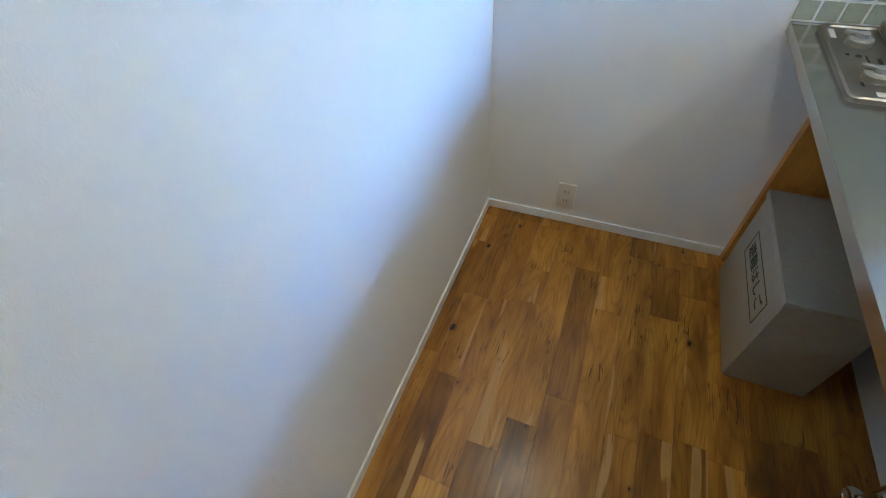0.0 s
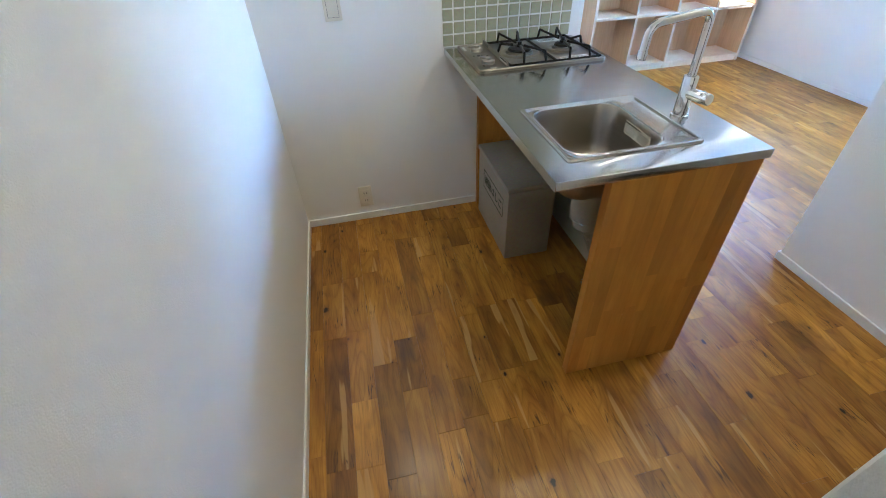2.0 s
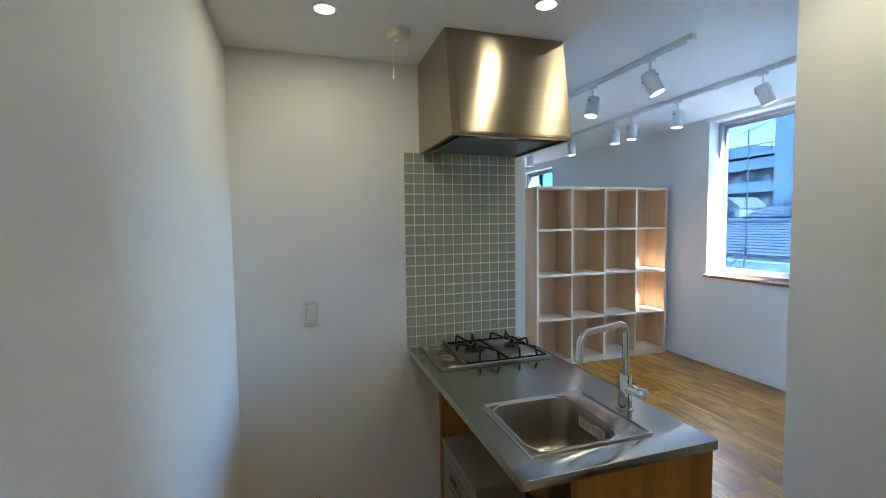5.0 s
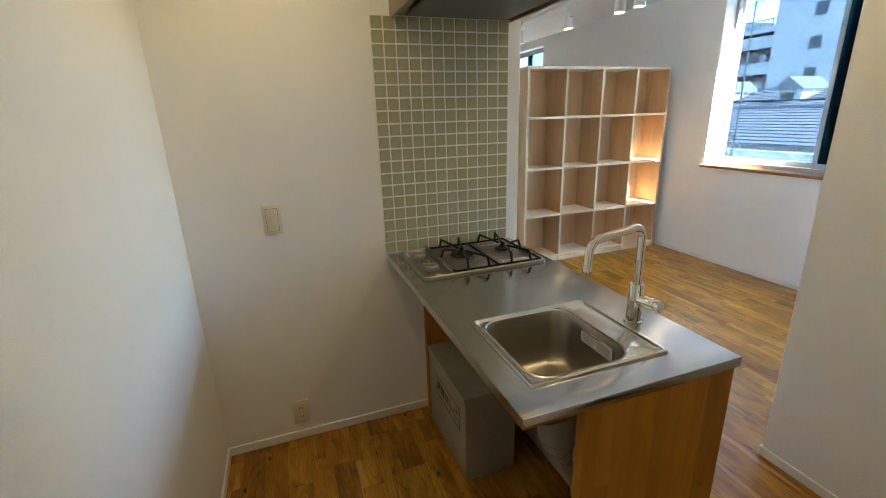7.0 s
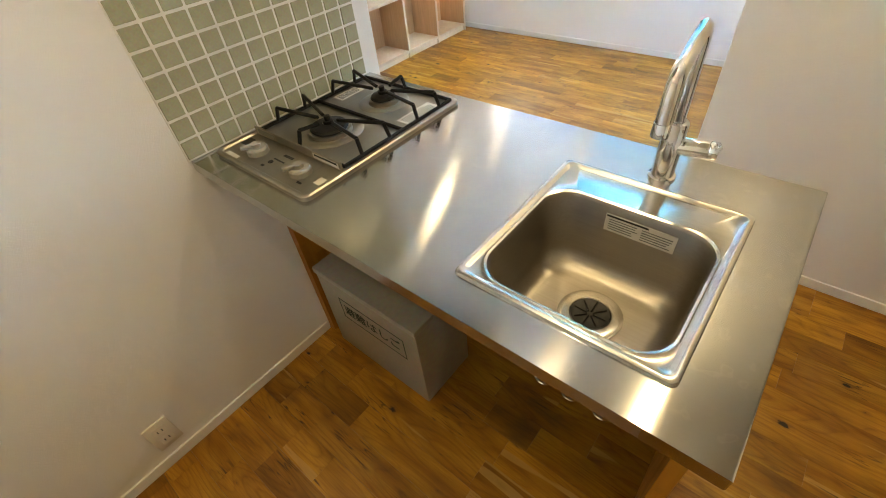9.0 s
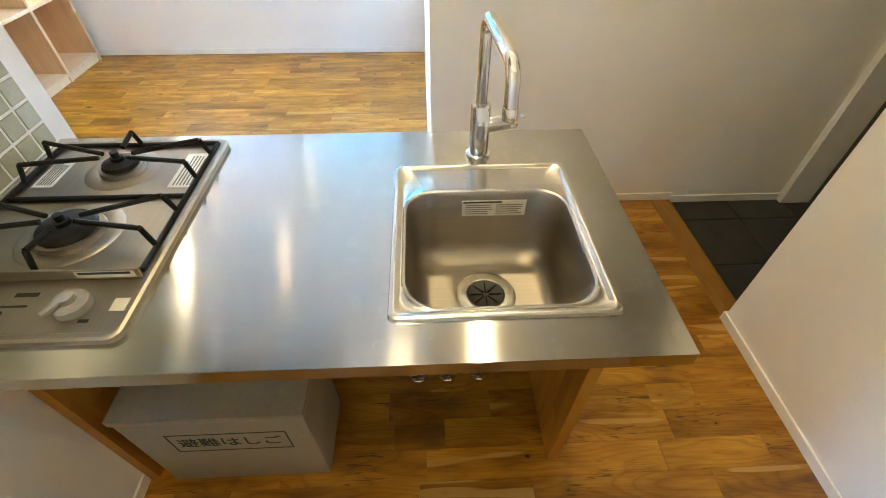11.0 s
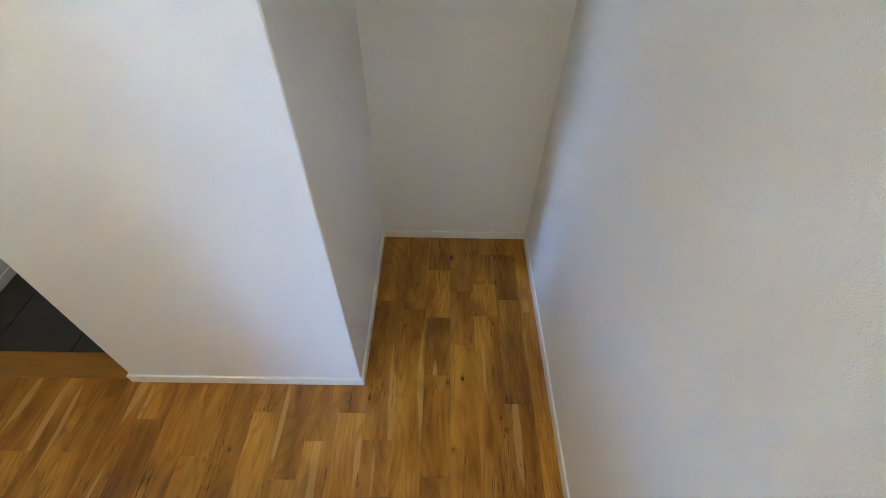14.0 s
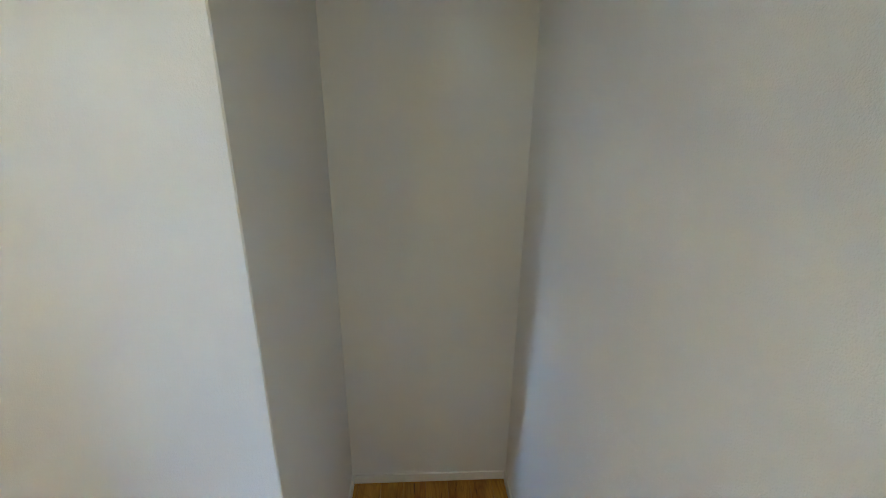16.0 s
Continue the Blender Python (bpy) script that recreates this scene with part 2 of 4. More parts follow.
TILE = mottled("sage_tile", (0.31, 0.3, 0.195), (0.38, 0.365, 0.25), 14.0, 0.18, 0.05)
GROUT = mottled("white_grout", (0.7, 0.68, 0.62), (0.78, 0.76, 0.7), 30.0, 0.8)
BOX = mottled("beige_steel_box", (0.3, 0.275, 0.22), (0.33, 0.3, 0.245), 5.0, 0.45, 0.05)
INK = material("dark_ink", (0.008, 0.025, 0.014), 0.7)
INK_GREY = material("grey_print", (0.16, 0.16, 0.15), 0.6)
INK_RED = material("red_print", (0.45, 0.05, 0.03), 0.6)
STICKER = mottled("silver_sticker", (0.55, 0.54, 0.5), (0.65, 0.64, 0.6), 40.0, 0.35)
PLASTIC = mottled("ivory_plastic", (0.66, 0.62, 0.52), (0.7, 0.66, 0.56), 20.0, 0.35, 0.03)
WHITE_METAL = mottled("white_enamel_metal", (0.74, 0.74, 0.73), (0.8, 0.8, 0.79), 12.0, 0.35, 0.03)
PIPE = mottled("grey_pipe", (0.3, 0.3, 0.29), (0.36, 0.36, 0.35), 12.0, 0.4)
RUBBER = material("black_rubber", (0.015, 0.015, 0.016), 0.5)
MELAMINE = mottled("white_melamine", (0.5, 0.48, 0.44), (0.55, 0.53, 0.49), 6.0, 0.4)
SLATE = mottled("slate_tile", (0.02, 0.02, 0.021), (0.035, 0.035, 0.037), 9.0, 0.45, 0.25)
DOOR_GREY = mottled("dark_steel_door", (0.05, 0.05, 0.052), (0.065, 0.065, 0.066), 5.0, 0.4)
ALU = material("dark_aluminium", (0.16, 0.17, 0.18), 0.4, 0.8)
FRAME_ALU = mottled("grey_aluminium_frame", (0.36, 0.38, 0.4), (0.42, 0.44, 0.46), 10.0, 0.4, 0.03)
STEP_WOOD = wood("step_wood", (0.2, 0.085, 0.008), (0.33, 0.155, 0.016), 8.0, 14.0, 0.35, axis=0)
SILL = wood("sill_wood", (0.2, 0.09, 0.03), (0.34, 0.17, 0.06), 8.0, 12.0, 0.4)
WARM = glow("warm_lamp", (1.0, 0.75, 0.42), 0.12)
# near-black pane colour dims the bright view outside; daylight still enters in full
GLASS = material("window_glass", (0.027, 0.038, 0.045), 0.0)
TEAL_GLASS = material("teal_window_glass", (0.014, 0.040, 0.045), 0.0)
for g in (GLASS, TEAL_GLASS):
    base(g)["Transmission Weight"].default_value = 1.0
    base(g)["IOR"].default_value = 1.02


# ---- mesh helpers ----
def box_bm(x0, y0, z0, x1, y1, z1, bev=0.0, seg=1):
    bm = bmesh.new()
    bmesh.ops.create_cube(bm, size=1)
    for v in bm.verts:
        v.co = ((x0 + x1) / 2 + v.co.x * (x1 - x0), (y0 + y1) / 2 + v.co.y * (y1 - y0), (z0 + z1) / 2 + v.co.z * (z1 - z0))
    if bev:
        bmesh.ops.bevel(bm, geom=bm.edges[:], offset=bev, segments=seg, affect="EDGES", profile=0.5)
    return bm


def join_bm(*parts):
    out = bmesh.new()
    for p in parts:
        tmp = bpy.data.meshes.new("tmp")
        p.to_mesh(tmp)
        out.from_mesh(tmp)
        bpy.data.meshes.remove(tmp)
        p.free()
    return out


def moved(bm, m):
    bmesh.ops.transform(bm, matrix=m, verts=bm.verts)
    return bm


def cyl_bm(p, q, r0, r1=None, seg=24, bev=0.0):
    """A rod from p to q."""
    p, q = Vector(p), Vector(q)
    r1 = r0 if r1 is None else r1
    bm = bmesh.new()
    bmesh.ops.create_cone(bm, cap_ends=True, segments=seg, radius1=r0, radius2=r1, depth=(q - p).length)
    if bev:
        rims = [e for e in bm.edges if abs(e.verts[0].co.z - e.verts[1].co.z) < 1e-6]
        bmesh.ops.bevel(bm, geom=rims, offset=bev, segments=2, affect="EDGES", profile=0.5)
    turn = (q - p).to_track_quat("Z", "Y").to_matrix().to_4x4()
    return moved(bm, Matrix.Translation((p + q) / 2) @ turn)


def tube_bm(points, r, seg=16):
    """A bent tube along points."""
    pts = [Vector(p) for p in points]
    bm, rings, up = bmesh.new(), [], None
    for i, p in enumerate(pts):
        t = (pts[min(i + 1, len(pts) - 1)] - pts[max(i - 1, 0)]).normalized()
        if up is None:
            up = t.orthogonal().normalized()
        up = (up - t * up.dot(t)).normalized()
        side = t.cross(up)
        rings.append([bm.verts.new(p + r * (math.cos(a) * up + math.sin(a) * side)) for a in (2 * math.pi * k / seg for k in range(seg))])
    for a, b in zip(rings, rings[1:]):
        for k in range(seg):
            bm.faces.new((a[k], a[(k + 1) % seg], b[(k + 1) % seg], b[k]))
    bm.faces.new(rings[0][::-1]), bm.faces.new(rings[-1])
    bmesh.ops.recalc_face_normals(bm, faces=bm.faces)
    return bm


def lathe_bm(profile, seg=32):
    """A body of revolution about z from (r, z) pairs."""
    bm, rings = bmesh.new(), []
    for r, z in profile:
        rings.append([bm.verts.new((max(r, 1e-4) * math.cos(2 * math.pi * k / seg), max(r, 1e-4) * math.sin(2 * math.pi * k / seg), z)) for k in range(seg)])
    for a, b in zip(rings, rings[1:]):
        for k in range(seg):
            bm.faces.new((a[k], a[(k + 1) % seg], b[(k + 1) % seg], b[k]))
    bmesh.ops.recalc_face_normals(bm, faces=bm.faces)
    return bm


def round_loop(x0, y0, x1, y1, r, seg=8):
    """Corner-rounded rectangle as (x, y) pairs."""
    out = []
    for cx, cy, a0 in ((x1 - r, y1 - r, 0), (x0 + r, y1 - r, 90), (x0 + r, y0 + r, 180), (x1 - r, y0 + r, 270)):
        for k in range(seg + 1):
            a = radians(a0 + 90 * k / seg)
            out.append((cx + r * math.cos(a), cy + r * math.sin(a)))
    return out


def loft_bm(loops, cap=False):
    """Skin over loops of equal length, each a list of (x, y, z)."""
    bm = bmesh.new()
    rings = [[bm.verts.new(p) for p in loop] for loop in loops]
    n = len(rings[0])
    for a, b in zip(rings, rings[1:]):
        for k in range(n):
            bm.faces.new((a[k], a[(k + 1) % n], b[(k + 1) % n], b[k]))
    if cap:
        bm.faces.new(rings[-1])
    bmesh.ops.recalc_face_normals(bm, faces=bm.faces)
    return bm


def mesh_of(name, bm, mat, smooth=False):
    me = bpy.data.meshes.new(name)
    bm.to_mesh(me)
    bm.free()
    if mat:
        me.materials.append(mat)
    if smooth:
        me.shade_smooth()
        me.set_sharp_from_angle(angle=radians(38))
    return me


def part(name, bm, mat, parent=None, label="", smooth=False, kind=""):
    ob = new(name, mesh_of(name, bm, mat, smooth))
    ob.parent = parent
    return tagged(ob, label, kind=kind)


def thing(name, label, category, group="", at=(0, 0, 0), kind=""):
    return tagged(new(name), label, category, group, kind) if at == (0, 0, 0) else placed(name, label, category, group, at, kind)


def placed(name, label, category, group, at, kind):
    ob = tagged(new(name), label, category, group, kind)
    ob.location = at
    return ob


def structure(name, bm, mat, label, category):
    return tagged(part(name, bm, mat), label, category, kind="structure")


def words(body, size, m, mat, parent, name="lettering", label=""):
    """Flat lettering as a mesh, centred, at the pose m."""
    cu = bpy.data.curves.new("text", "FONT")
    cu.body, cu.size, cu.align_x, cu.align_y, cu.extrude, cu.offset = body, size, "CENTER", "CENTER", 0.0002, 0.0005
    ob = bpy.data.objects.new("text", cu)
    scene.collection.objects.link(ob)
    dg = bpy.context.evaluated_depsgraph_get()
    me = bpy.data.meshes.new_from_object(ob.evaluated_get(dg))
    bpy.data.objects.remove(ob)
    me.transform(m)
    me.materials.clear()
    me.materials.append(mat)
    o = new(name, me)
    o.parent = parent
    return tagged(o, label)


# ---- the large structure ----
T = 0.12
structure("wall_west", box_bm(-T, SOUTH - T, -0.1, 0, 0, CEIL + 0.1), WALL, "white textured wallpaper on the long kitchen wall", "wall")
wall_tile = structure("wall_north", box_bm(-T, 0, -0.1, 1.446, T, CEIL + 0.1, 0.003), WALL, "white kitchen end wall with a sage tile splashback", "wall")
structure("wall_alcove", box_bm(0, SOUTH - T, -0.1, 0.645, -2.68, CEIL + 0.1), WALL, "white textured back wall of the narrow alcove", "wall")
structure("wall_pillar", box_bm(0.645, SOUTH - T, -0.1, 1.43, -1.967, CEIL + 0.1, 0.003), WALL, "white wall block between the alcove and the entrance", "wall")
structure("wall_entrance", box_bm(1.43, SOUTH - T, 2.12, STUB_X, SOUTH, CEIL + 0.1), WALL, "white wall above the entrance door", "wall")
# tall outer wing past the east wall, added unseen to block sun
structure("wall_bathroom", box_bm(STUB_X, SOUTH - T, -0.1, EAST + 0.57, STUB_Y, CEIL + 1.5, 0.003), WALL, "white wall block beside the entrance passage, with an added outer wing", "wall")
# the east wall with two window openings
EO = EAST + 0.2
structure("wall_east", join_bm(
    box_bm(EAST, STUB_Y, -0.1, EO, NORTH_END + T, WIN_Z0),
    box_bm(EAST, STUB_Y, WIN_Z0, EO, WIN_Y0, CEIL + 0.1),
    box_bm(EAST, WIN_Y0, WIN_Z1, EO, WIN_Y1, CEIL + 0.1),
    box_bm(EAST, WIN_Y1, WIN_Z0, EO, W2[0], CEIL + 0.1),
    box_bm(EAST, W2[0], WIN_Z0, EO, W2[1], W2[2]),
    box_bm(EAST, W2[0], W2[3], EO, W2[1], CEIL + 0.1),
    box_bm(EAST, W2[1], WIN_Z0, EO, NORTH_END + T, CEIL + 0.1)), WALL, "white living room wall with two tall windows", "wall")
structure("wall_far_north", box_bm(0.7, NORTH_END, -0.1, EAST, NORTH_END + T, CEIL + 0.1), WALL, "white wall closing the living room", "wall")
structure("wall_living_west", box_bm(0.7 - T, T, -0.1, 0.7, NORTH_END + T, CEIL + 0.1), WALL, "white side wall of the living room", "wall")
structure("ceiling", box_bm(1.415, SOUTH - T, CEIL, EO, NORTH_END + T, CEIL + 0.1), CEILING, "white living room ceiling", "ceiling")
structure("ceiling_living_corner", box_bm(0.7, T, CEIL, 1.415, NORTH_END + T, CEIL + 0.1), CEILING, "white living room ceiling edge", "ceiling")
structure("ceiling_kitchen", box_bm(-T, SOUTH - T, LOW, 1.415, 0.0, CEIL + 0.1), CEILING, "lower white ceiling over the kitchen", "ceiling")


def baseboard(x0, y0, x1, y1):
    structure("baseboard", box_bm(x0, y0, 0, x1, y1, 0.042, 0.0015), TRIM, "thin white baseboard", "baseboard")


B = 0.008
baseboard(0, -2.68, B, 0)
baseboard(B, -B, 0.94, 0)
baseboard(B, -2.68, 0.645 - B, -2.68 + B)
baseboard(0.645 - B, -2.68, 0.645, -1.967)
baseboard(0.645 - B, -1.967, 1.43 + B, -1.967 + B)
baseboard(1.43, -2.07, 1.43 + B, -1.967)
baseboard(STUB_X - B, -2.07, STUB_X, STUB_Y)
baseboard(STUB_X - B, STUB_Y, EAST - B, STUB_Y + B)
baseboard(EAST - B, STUB_Y, EAST, NORTH_END)
baseboard(1.446, 0, 1.446 + B, T)
structure("baseboard", box_bm(STUB_X - 0.006, -2.64, -0.02, STUB_X, -2.07, 0.022, 0.0015), TRIM, "thin white baseboard in the entrance", "baseboard")

# ---- windows ----
def window(name, y0, y1, z0, z1, split, label):
    """A sliding window in the east wall: frame, two sashes with panes, wooden sill."""
    w = thing(name, label, "window", kind="structure")
    xo = EAST + 0.12
    part("window_frame", join_bm(
        box_bm(xo, y0, z0, xo + 0.07, y0 + 0.03, z1), box_bm(xo, y1 - 0.03, z0, xo + 0.07, y1, z1),
        box_bm(xo, y0 + 0.03, z0, xo + 0.07, y1 - 0.03, z0 + 0.035), box_bm(xo, y0 + 0.03, z1 - 0.03, xo + 0.07, y1 - 0.03, z1)), FRAME_ALU, w)
    for a, b, dx in ((split - 0.03, y1 - 0.03, 0.042), (y0 + 0.03, split + 0.06, 0.008)):
        x = xo + dx
        s = part("sash", join_bm(
            box_bm(x, a, z0 + 0.035, x + 0.025, a + 0.05, z1 - 0.03), box_bm(x, b - 0.03, z0 + 0.035, x + 0.025, b, z1 - 0.03),
            box_bm(x, a + 0.05, z0 + 0.035, x + 0.025, b - 0.03, z0 + 0.075), box_bm(x, a + 0.05, z1 - 0.065, x + 0.025, b - 0.03, z1 - 0.03)), FRAME_ALU, w)
        p = part("pane", box_bm(x + 0.009, a + 0.05, z0 + 0.075, x + 0.015, b - 0.03, z1 - 0.065), GLASS if dx > 0.02 else TEAL_GLASS, s)
        p.visible_shadow = False
    part("window_sill", box_bm(EAST - 0.02, y0 - 0.03, z0 - 0.022, xo, y1 + 0.03, z0 + 0.002, 0.003), SILL, w, "brown wooden sill board")
    return w


window("window_1", WIN_Y0, WIN_Y1, WIN_Z0, WIN_Z1, 0.36, "tall sliding window with grey aluminium frames")
window("window_2", W2[0], W2[1], W2[2], W2[3], 4.75, "smaller sliding window with dark aluminium frames")

# ---- entrance ----
sill = structure("entrance_step", box_bm(1.43, -2.07, -0.06, STUB_X - B, -1.97, 0.001, 0.003), STEP_WOOD, "brown wooden step board at the entrance", "step")
genkan = structure("entrance_floor", box_bm(1.43, SOUTH - T, -0.1, STUB_X, -2.07, -0.024), GROUT, "dark slate tiled entrance floor", "floor")
genkan.data.materials[0] = RUBBER
door = thing("door_1", "dark grey steel entrance door with a pale frame", "door", kind="structure")
part("door_frame", join_bm(box_bm(STUB_X - 0.035, SOUTH, -0.02, STUB_X, -2.64, 2.12, 0.002), box_bm(1.43, SOUTH, -0.02, 1.465, -2.64, 2.12, 0.002), box_bm(1.465, SOUTH, 2.08, STUB_X - 0.035, -2.64, 2.12, 0.002)), TRIM, door, "pale painted frame")
part("door_leaf", box_bm(1.465, SOUTH - 0.05, -0.02, STUB_X - 0.035, SOUTH + 0.01, 2.08, 0.002), DOOR_GREY, door)
part("door_handle", join_bm(cyl_bm((1.55, SOUTH + 0.01, 0.95), (1.55, SOUTH + 0.06, 0.95), 0.01), cyl_bm((1.55, SOUTH + 0.06, 0.9), (1.55, SOUTH + 0.06, 1.15), 0.011)), CHROME, door)

# ---- kitchen counter ----
CX0, CX1, CY0, CZ = 0.785, 1.40, -1.21, 0.85
counter = thing("kitchen_counter", "stainless steel worktop on two oiled wooden end panels", "counter")


def worktop():
    bm = bmesh.new()
    xs, ys = (CX0, 0.868, 1.175, CX1), (CY0, -1.112, -0.785, -0.001)
    g = [[bm.verts.new((x, y, CZ)) for y in ys] for x in xs]
    faces = [bm.faces.new((g[i][j], g[i + 1][j], g[i + 1][j + 1], g[i][j + 1])) for i in range(3) for j in range(3) if (i, j) != (1, 1)]
    low = bmesh.ops.extrude_face_region(bm, geom=faces)
    for v in low["geom"]:
        if isinstance(v, bmesh.types.BMVert):
            v.co.z -= 0.027
    bmesh.ops.recalc_face_normals(bm, faces=bm.faces)
    rim = [e for e in bm.edges if all(v.co.x in (CX0, CX1) and abs(v.co.x - e.verts[0].co.x) < 1e-6 for v in e.verts) or all(abs(v.co.y - CY0) < 1e-6 for v in e.verts)]
    rim = [e for e in rim if len(e.link_faces) == 2 and abs(e.link_faces[0].normal.dot(e.link_faces[1].normal)) < 0.5]
    bmesh.ops.bevel(bm, geom=rim, offset=0.003, segments=3, affect="EDGES", profile=0.5)
    return bm


part("worktop", worktop(), STEEL, counter, "brushed stainless steel worktop", True)
for y in (-1.15, -0.77, -0.05):
    part("crossbar", box_bm(0.95, y, 0.79, 1.30, y + 0.02, 0.822), PIPE, counter)


stave_rnd = random.Random(7)


def end_panel(y0, y1):
    """A laminated panel out of upright staves."""
    holder = part("end_panel", box_bm(0.945, y0 + 0.002, 0.0, 1.383, y1 - 0.002, 0.822), PANEL_WOOD, counter, "oiled laminated wood panel")
    n = 11
    w = (1.385 - 0.943) / n
    for k in range(n):
        cuts = [0.0] + [z + stave_rnd.uniform(-0.12, 0.12) for z in ((0.28, 0.56) if k % 2 else (0.42,))] + [0.8225]
        for z0, z1 in zip(cuts, cuts[1:]):
            part("stave", box_bm(0.943 + k * w, y0, z0, 0.943 + (k + 1) * w, y1, z1, 0.0002), PANEL_WOOD, holder)


end_panel(-1.205, -1.175)
end_panel(-0.032, -0.002)
part("back_panel", box_bm(1.31, -1.174, 0.0, 1.326, -0.033, 0.822), MELAMINE, counter, "pale melamine back panel")

# sink
SX0, SX1, SY0, SY1 = 0.855, 1.256, -1.127, -0.770
sink = thing("kitchen_sink", "small stainless steel drop-in sink with rounded corners", "sink")


def ring(x0, y0, x1, y1, r, z):
    return [(x, y, z) for x, y in round_loop(x0, y0, x1, y1, r)]


part("rim", loft_bm([
    ring(SX0, SY0, SX1, SY1, 0.012, CZ + 0.0005), ring(SX0 + 0.002, SY0 + 0.002, SX1 - 0.002, SY1 - 0.002, 0.012, CZ + 0.006),
    ring(SX0 + 0.006, SY0 + 0.006, SX1 - 0.006, SY1 - 0.006, 0.014, CZ + 0.0075), ring(SX0 + 0.011, SY0 + 0.011, SX1 - 0.011, SY1 - 0.011, 0.016, CZ + 0.0065),
    ring(SX0 + 0.016, SY0 + 0.016, SX1 - 0.016, SY1 - 0.016, 0.02, CZ + 0.0015), ring(SX0 + 0.019, SY0 + 0.019, SX1 - 0.085, SY1 - 0.019, 0.055, CZ + 0.001),
    ring(SX0 + 0.021, SY0 + 0.021, SX1 - 0.088, SY1 - 0.021, 0.058, CZ + 0.003), ring(SX0 + 0.025, SY0 + 0.025, SX1 - 0.092, SY1 - 0.025, 0.056, CZ + 0.001)]), RIM_STEEL, sink, "polished raised rim", True)
BX0, BX1, BY0, BY1 = SX0 + 0.025, SX1 - 0.092, SY0 + 0.025, SY1 - 0.025
basin_loops = [ring(BX0, BY0, BX1, BY1, 0.056, CZ + 0.001), ring(BX0 + 0.003, BY0 + 0.003, BX1 - 0.003, BY1 - 0.003, 0.055, CZ - 0.004)]
for d, z in ((0.006, -0.125), (0.009, -0.14), (0.016, -0.155), (0.027, -0.165), (0.042, -0.170)):
    basin_loops.append(ring(BX0 + d, BY0 + d, BX1 - d, BY1 - d, 0.055, CZ + z))
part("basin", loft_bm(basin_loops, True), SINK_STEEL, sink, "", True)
DX, DY = 1.04, -0.95
drain = part("drain_ring", moved(lathe_bm([(0.037, 0.0), (0.04, 0.003), (0.052, 0.0035), (0.06, 0.0015), (0.062, 0.0)]), Matrix.Translation((DX, DY, CZ - 0.1695))), RIM_STEEL, sink, "steel drain ring", True)
part("drain_flap", moved(lathe_bm([(0.037, 0.001), (0.03, -0.0005), (0.012, -0.0012), (0.0, -0.0012)], 32), Matrix.Translation((DX, DY, CZ - 0.168))), RUBBER, drain, "black rubber splash guard", True)
for k in range(8):
    a = 2 * math.pi * k / 8
    part("flap_slit", cyl_bm((DX + 0.006 * math.cos(a), DY + 0.006 * math.sin(a), CZ - 0.1675), (DX + 0.032 * math.cos(a), DY + 0.032 * math.sin(a), CZ - 0.1665), 0.0016, 0.0016, 6), IRON, drain)
# sticker on the far basin wall
sticker = part("sticker", box_bm(BX1 - 0.0085, -1.035, CZ - 0.055, BX1 - 0.0070, -0.905, CZ - 0.016), STICKER, sink, "silver care label with fine print")
rs = random.Random(4)
part("print_bar", box_bm(BX1 - 0.0090, -0.985, CZ - 0.0215, BX1 - 0.0085, -0.907, CZ - 0.0175), RUBBER, sticker)
for k in range(5):
    z = CZ - 0.026 - 0.0055 * k
    for a in (-0.968, -1.03):
        part("print_bar", box_bm(BX1 - 0.0090, a + rs.uniform(0, 0.012), z - 0.0018, BX1 - 0.0085, a + 0.056, z), INK_GREY, sticker)

trap = thing("sink_trap", "grey plastic sink trap with a corrugated drain hose", "drain pipe")
part("trap_cup", moved(lathe_bm([(0.0, -0.02), (0.058, -0.02), (0.06, 0.0), (0.06, 0.115), (0.05, 0.125), (0.05, 0.135)]), Matrix.Translation((DX + 0.02, DY, 0.54))), PIPE, trap, "", True)
part("trap_nut", moved(lathe_bm([(0.02, -0.06), (0.045, -0.055), (0.045, -0.02), (0.06, -0.018)]), Matrix.Translation((DX + 0.02, DY, 0.54))), PIPE, trap, "", True)
hose = []
for k in range(31):
    u = k / 30
    hose.append((DX + 0.02 + 0.23 * (u * u * (3 - 2 * u)), DY + 0.06 * math.sin(u * math.pi / 2), 0.5 - 0.5 * u + 0.05 * math.sin(u * math.pi * 2)))
hose_bm = tube_bm(hose, 0.02)
part("drain_hose", hose_bm, PIPE, trap, "", True)
for k in range(2, 29):
    p, q = Vector(hose[k]), Vector(hose[k + 1])
    part("hose_rib", cyl_bm(p, p + (q - p) * 0.45, 0.0225, 0.0225, 14), PIPE, trap, "", True)
for y in (-0.79, -0.89, -1.0):
    v = thing("water_pipe", "chrome pipe with a round floor collar", "pipe", "pipes under the sink")
    part("collar", moved(lathe_bm([(0.034, 0.0), (0.033, 0.004), (0.02, 0.012), (0.011, 0.013)], 20), Matrix.Translation((1.245, y, 0))), CHROME, v, "", True)
    if y != -0.89:
        part("riser", tube_bm([(1.245, y, 0.01), (1.245, y, 0.45), (1.25, y - 0.01, 0.6), (1.27, y - 0.04, 0.8)], 0.008, 10), CHROME, v, "", True)
        part("stop_valve", join_bm(cyl_bm((1.245, y, 0.36), (1.245, y, 0.42), 0.014, 0.014, 14, 0.002), cyl_bm((1.245, y, 0.39), (1.205, y, 0.39), 0.009, 0.009, 12), cyl_bm((1.205, y, 0.39), (1.19, y, 0.39), 0.018, 0.018, 14, 0.003)), CHROME, v, "", True)

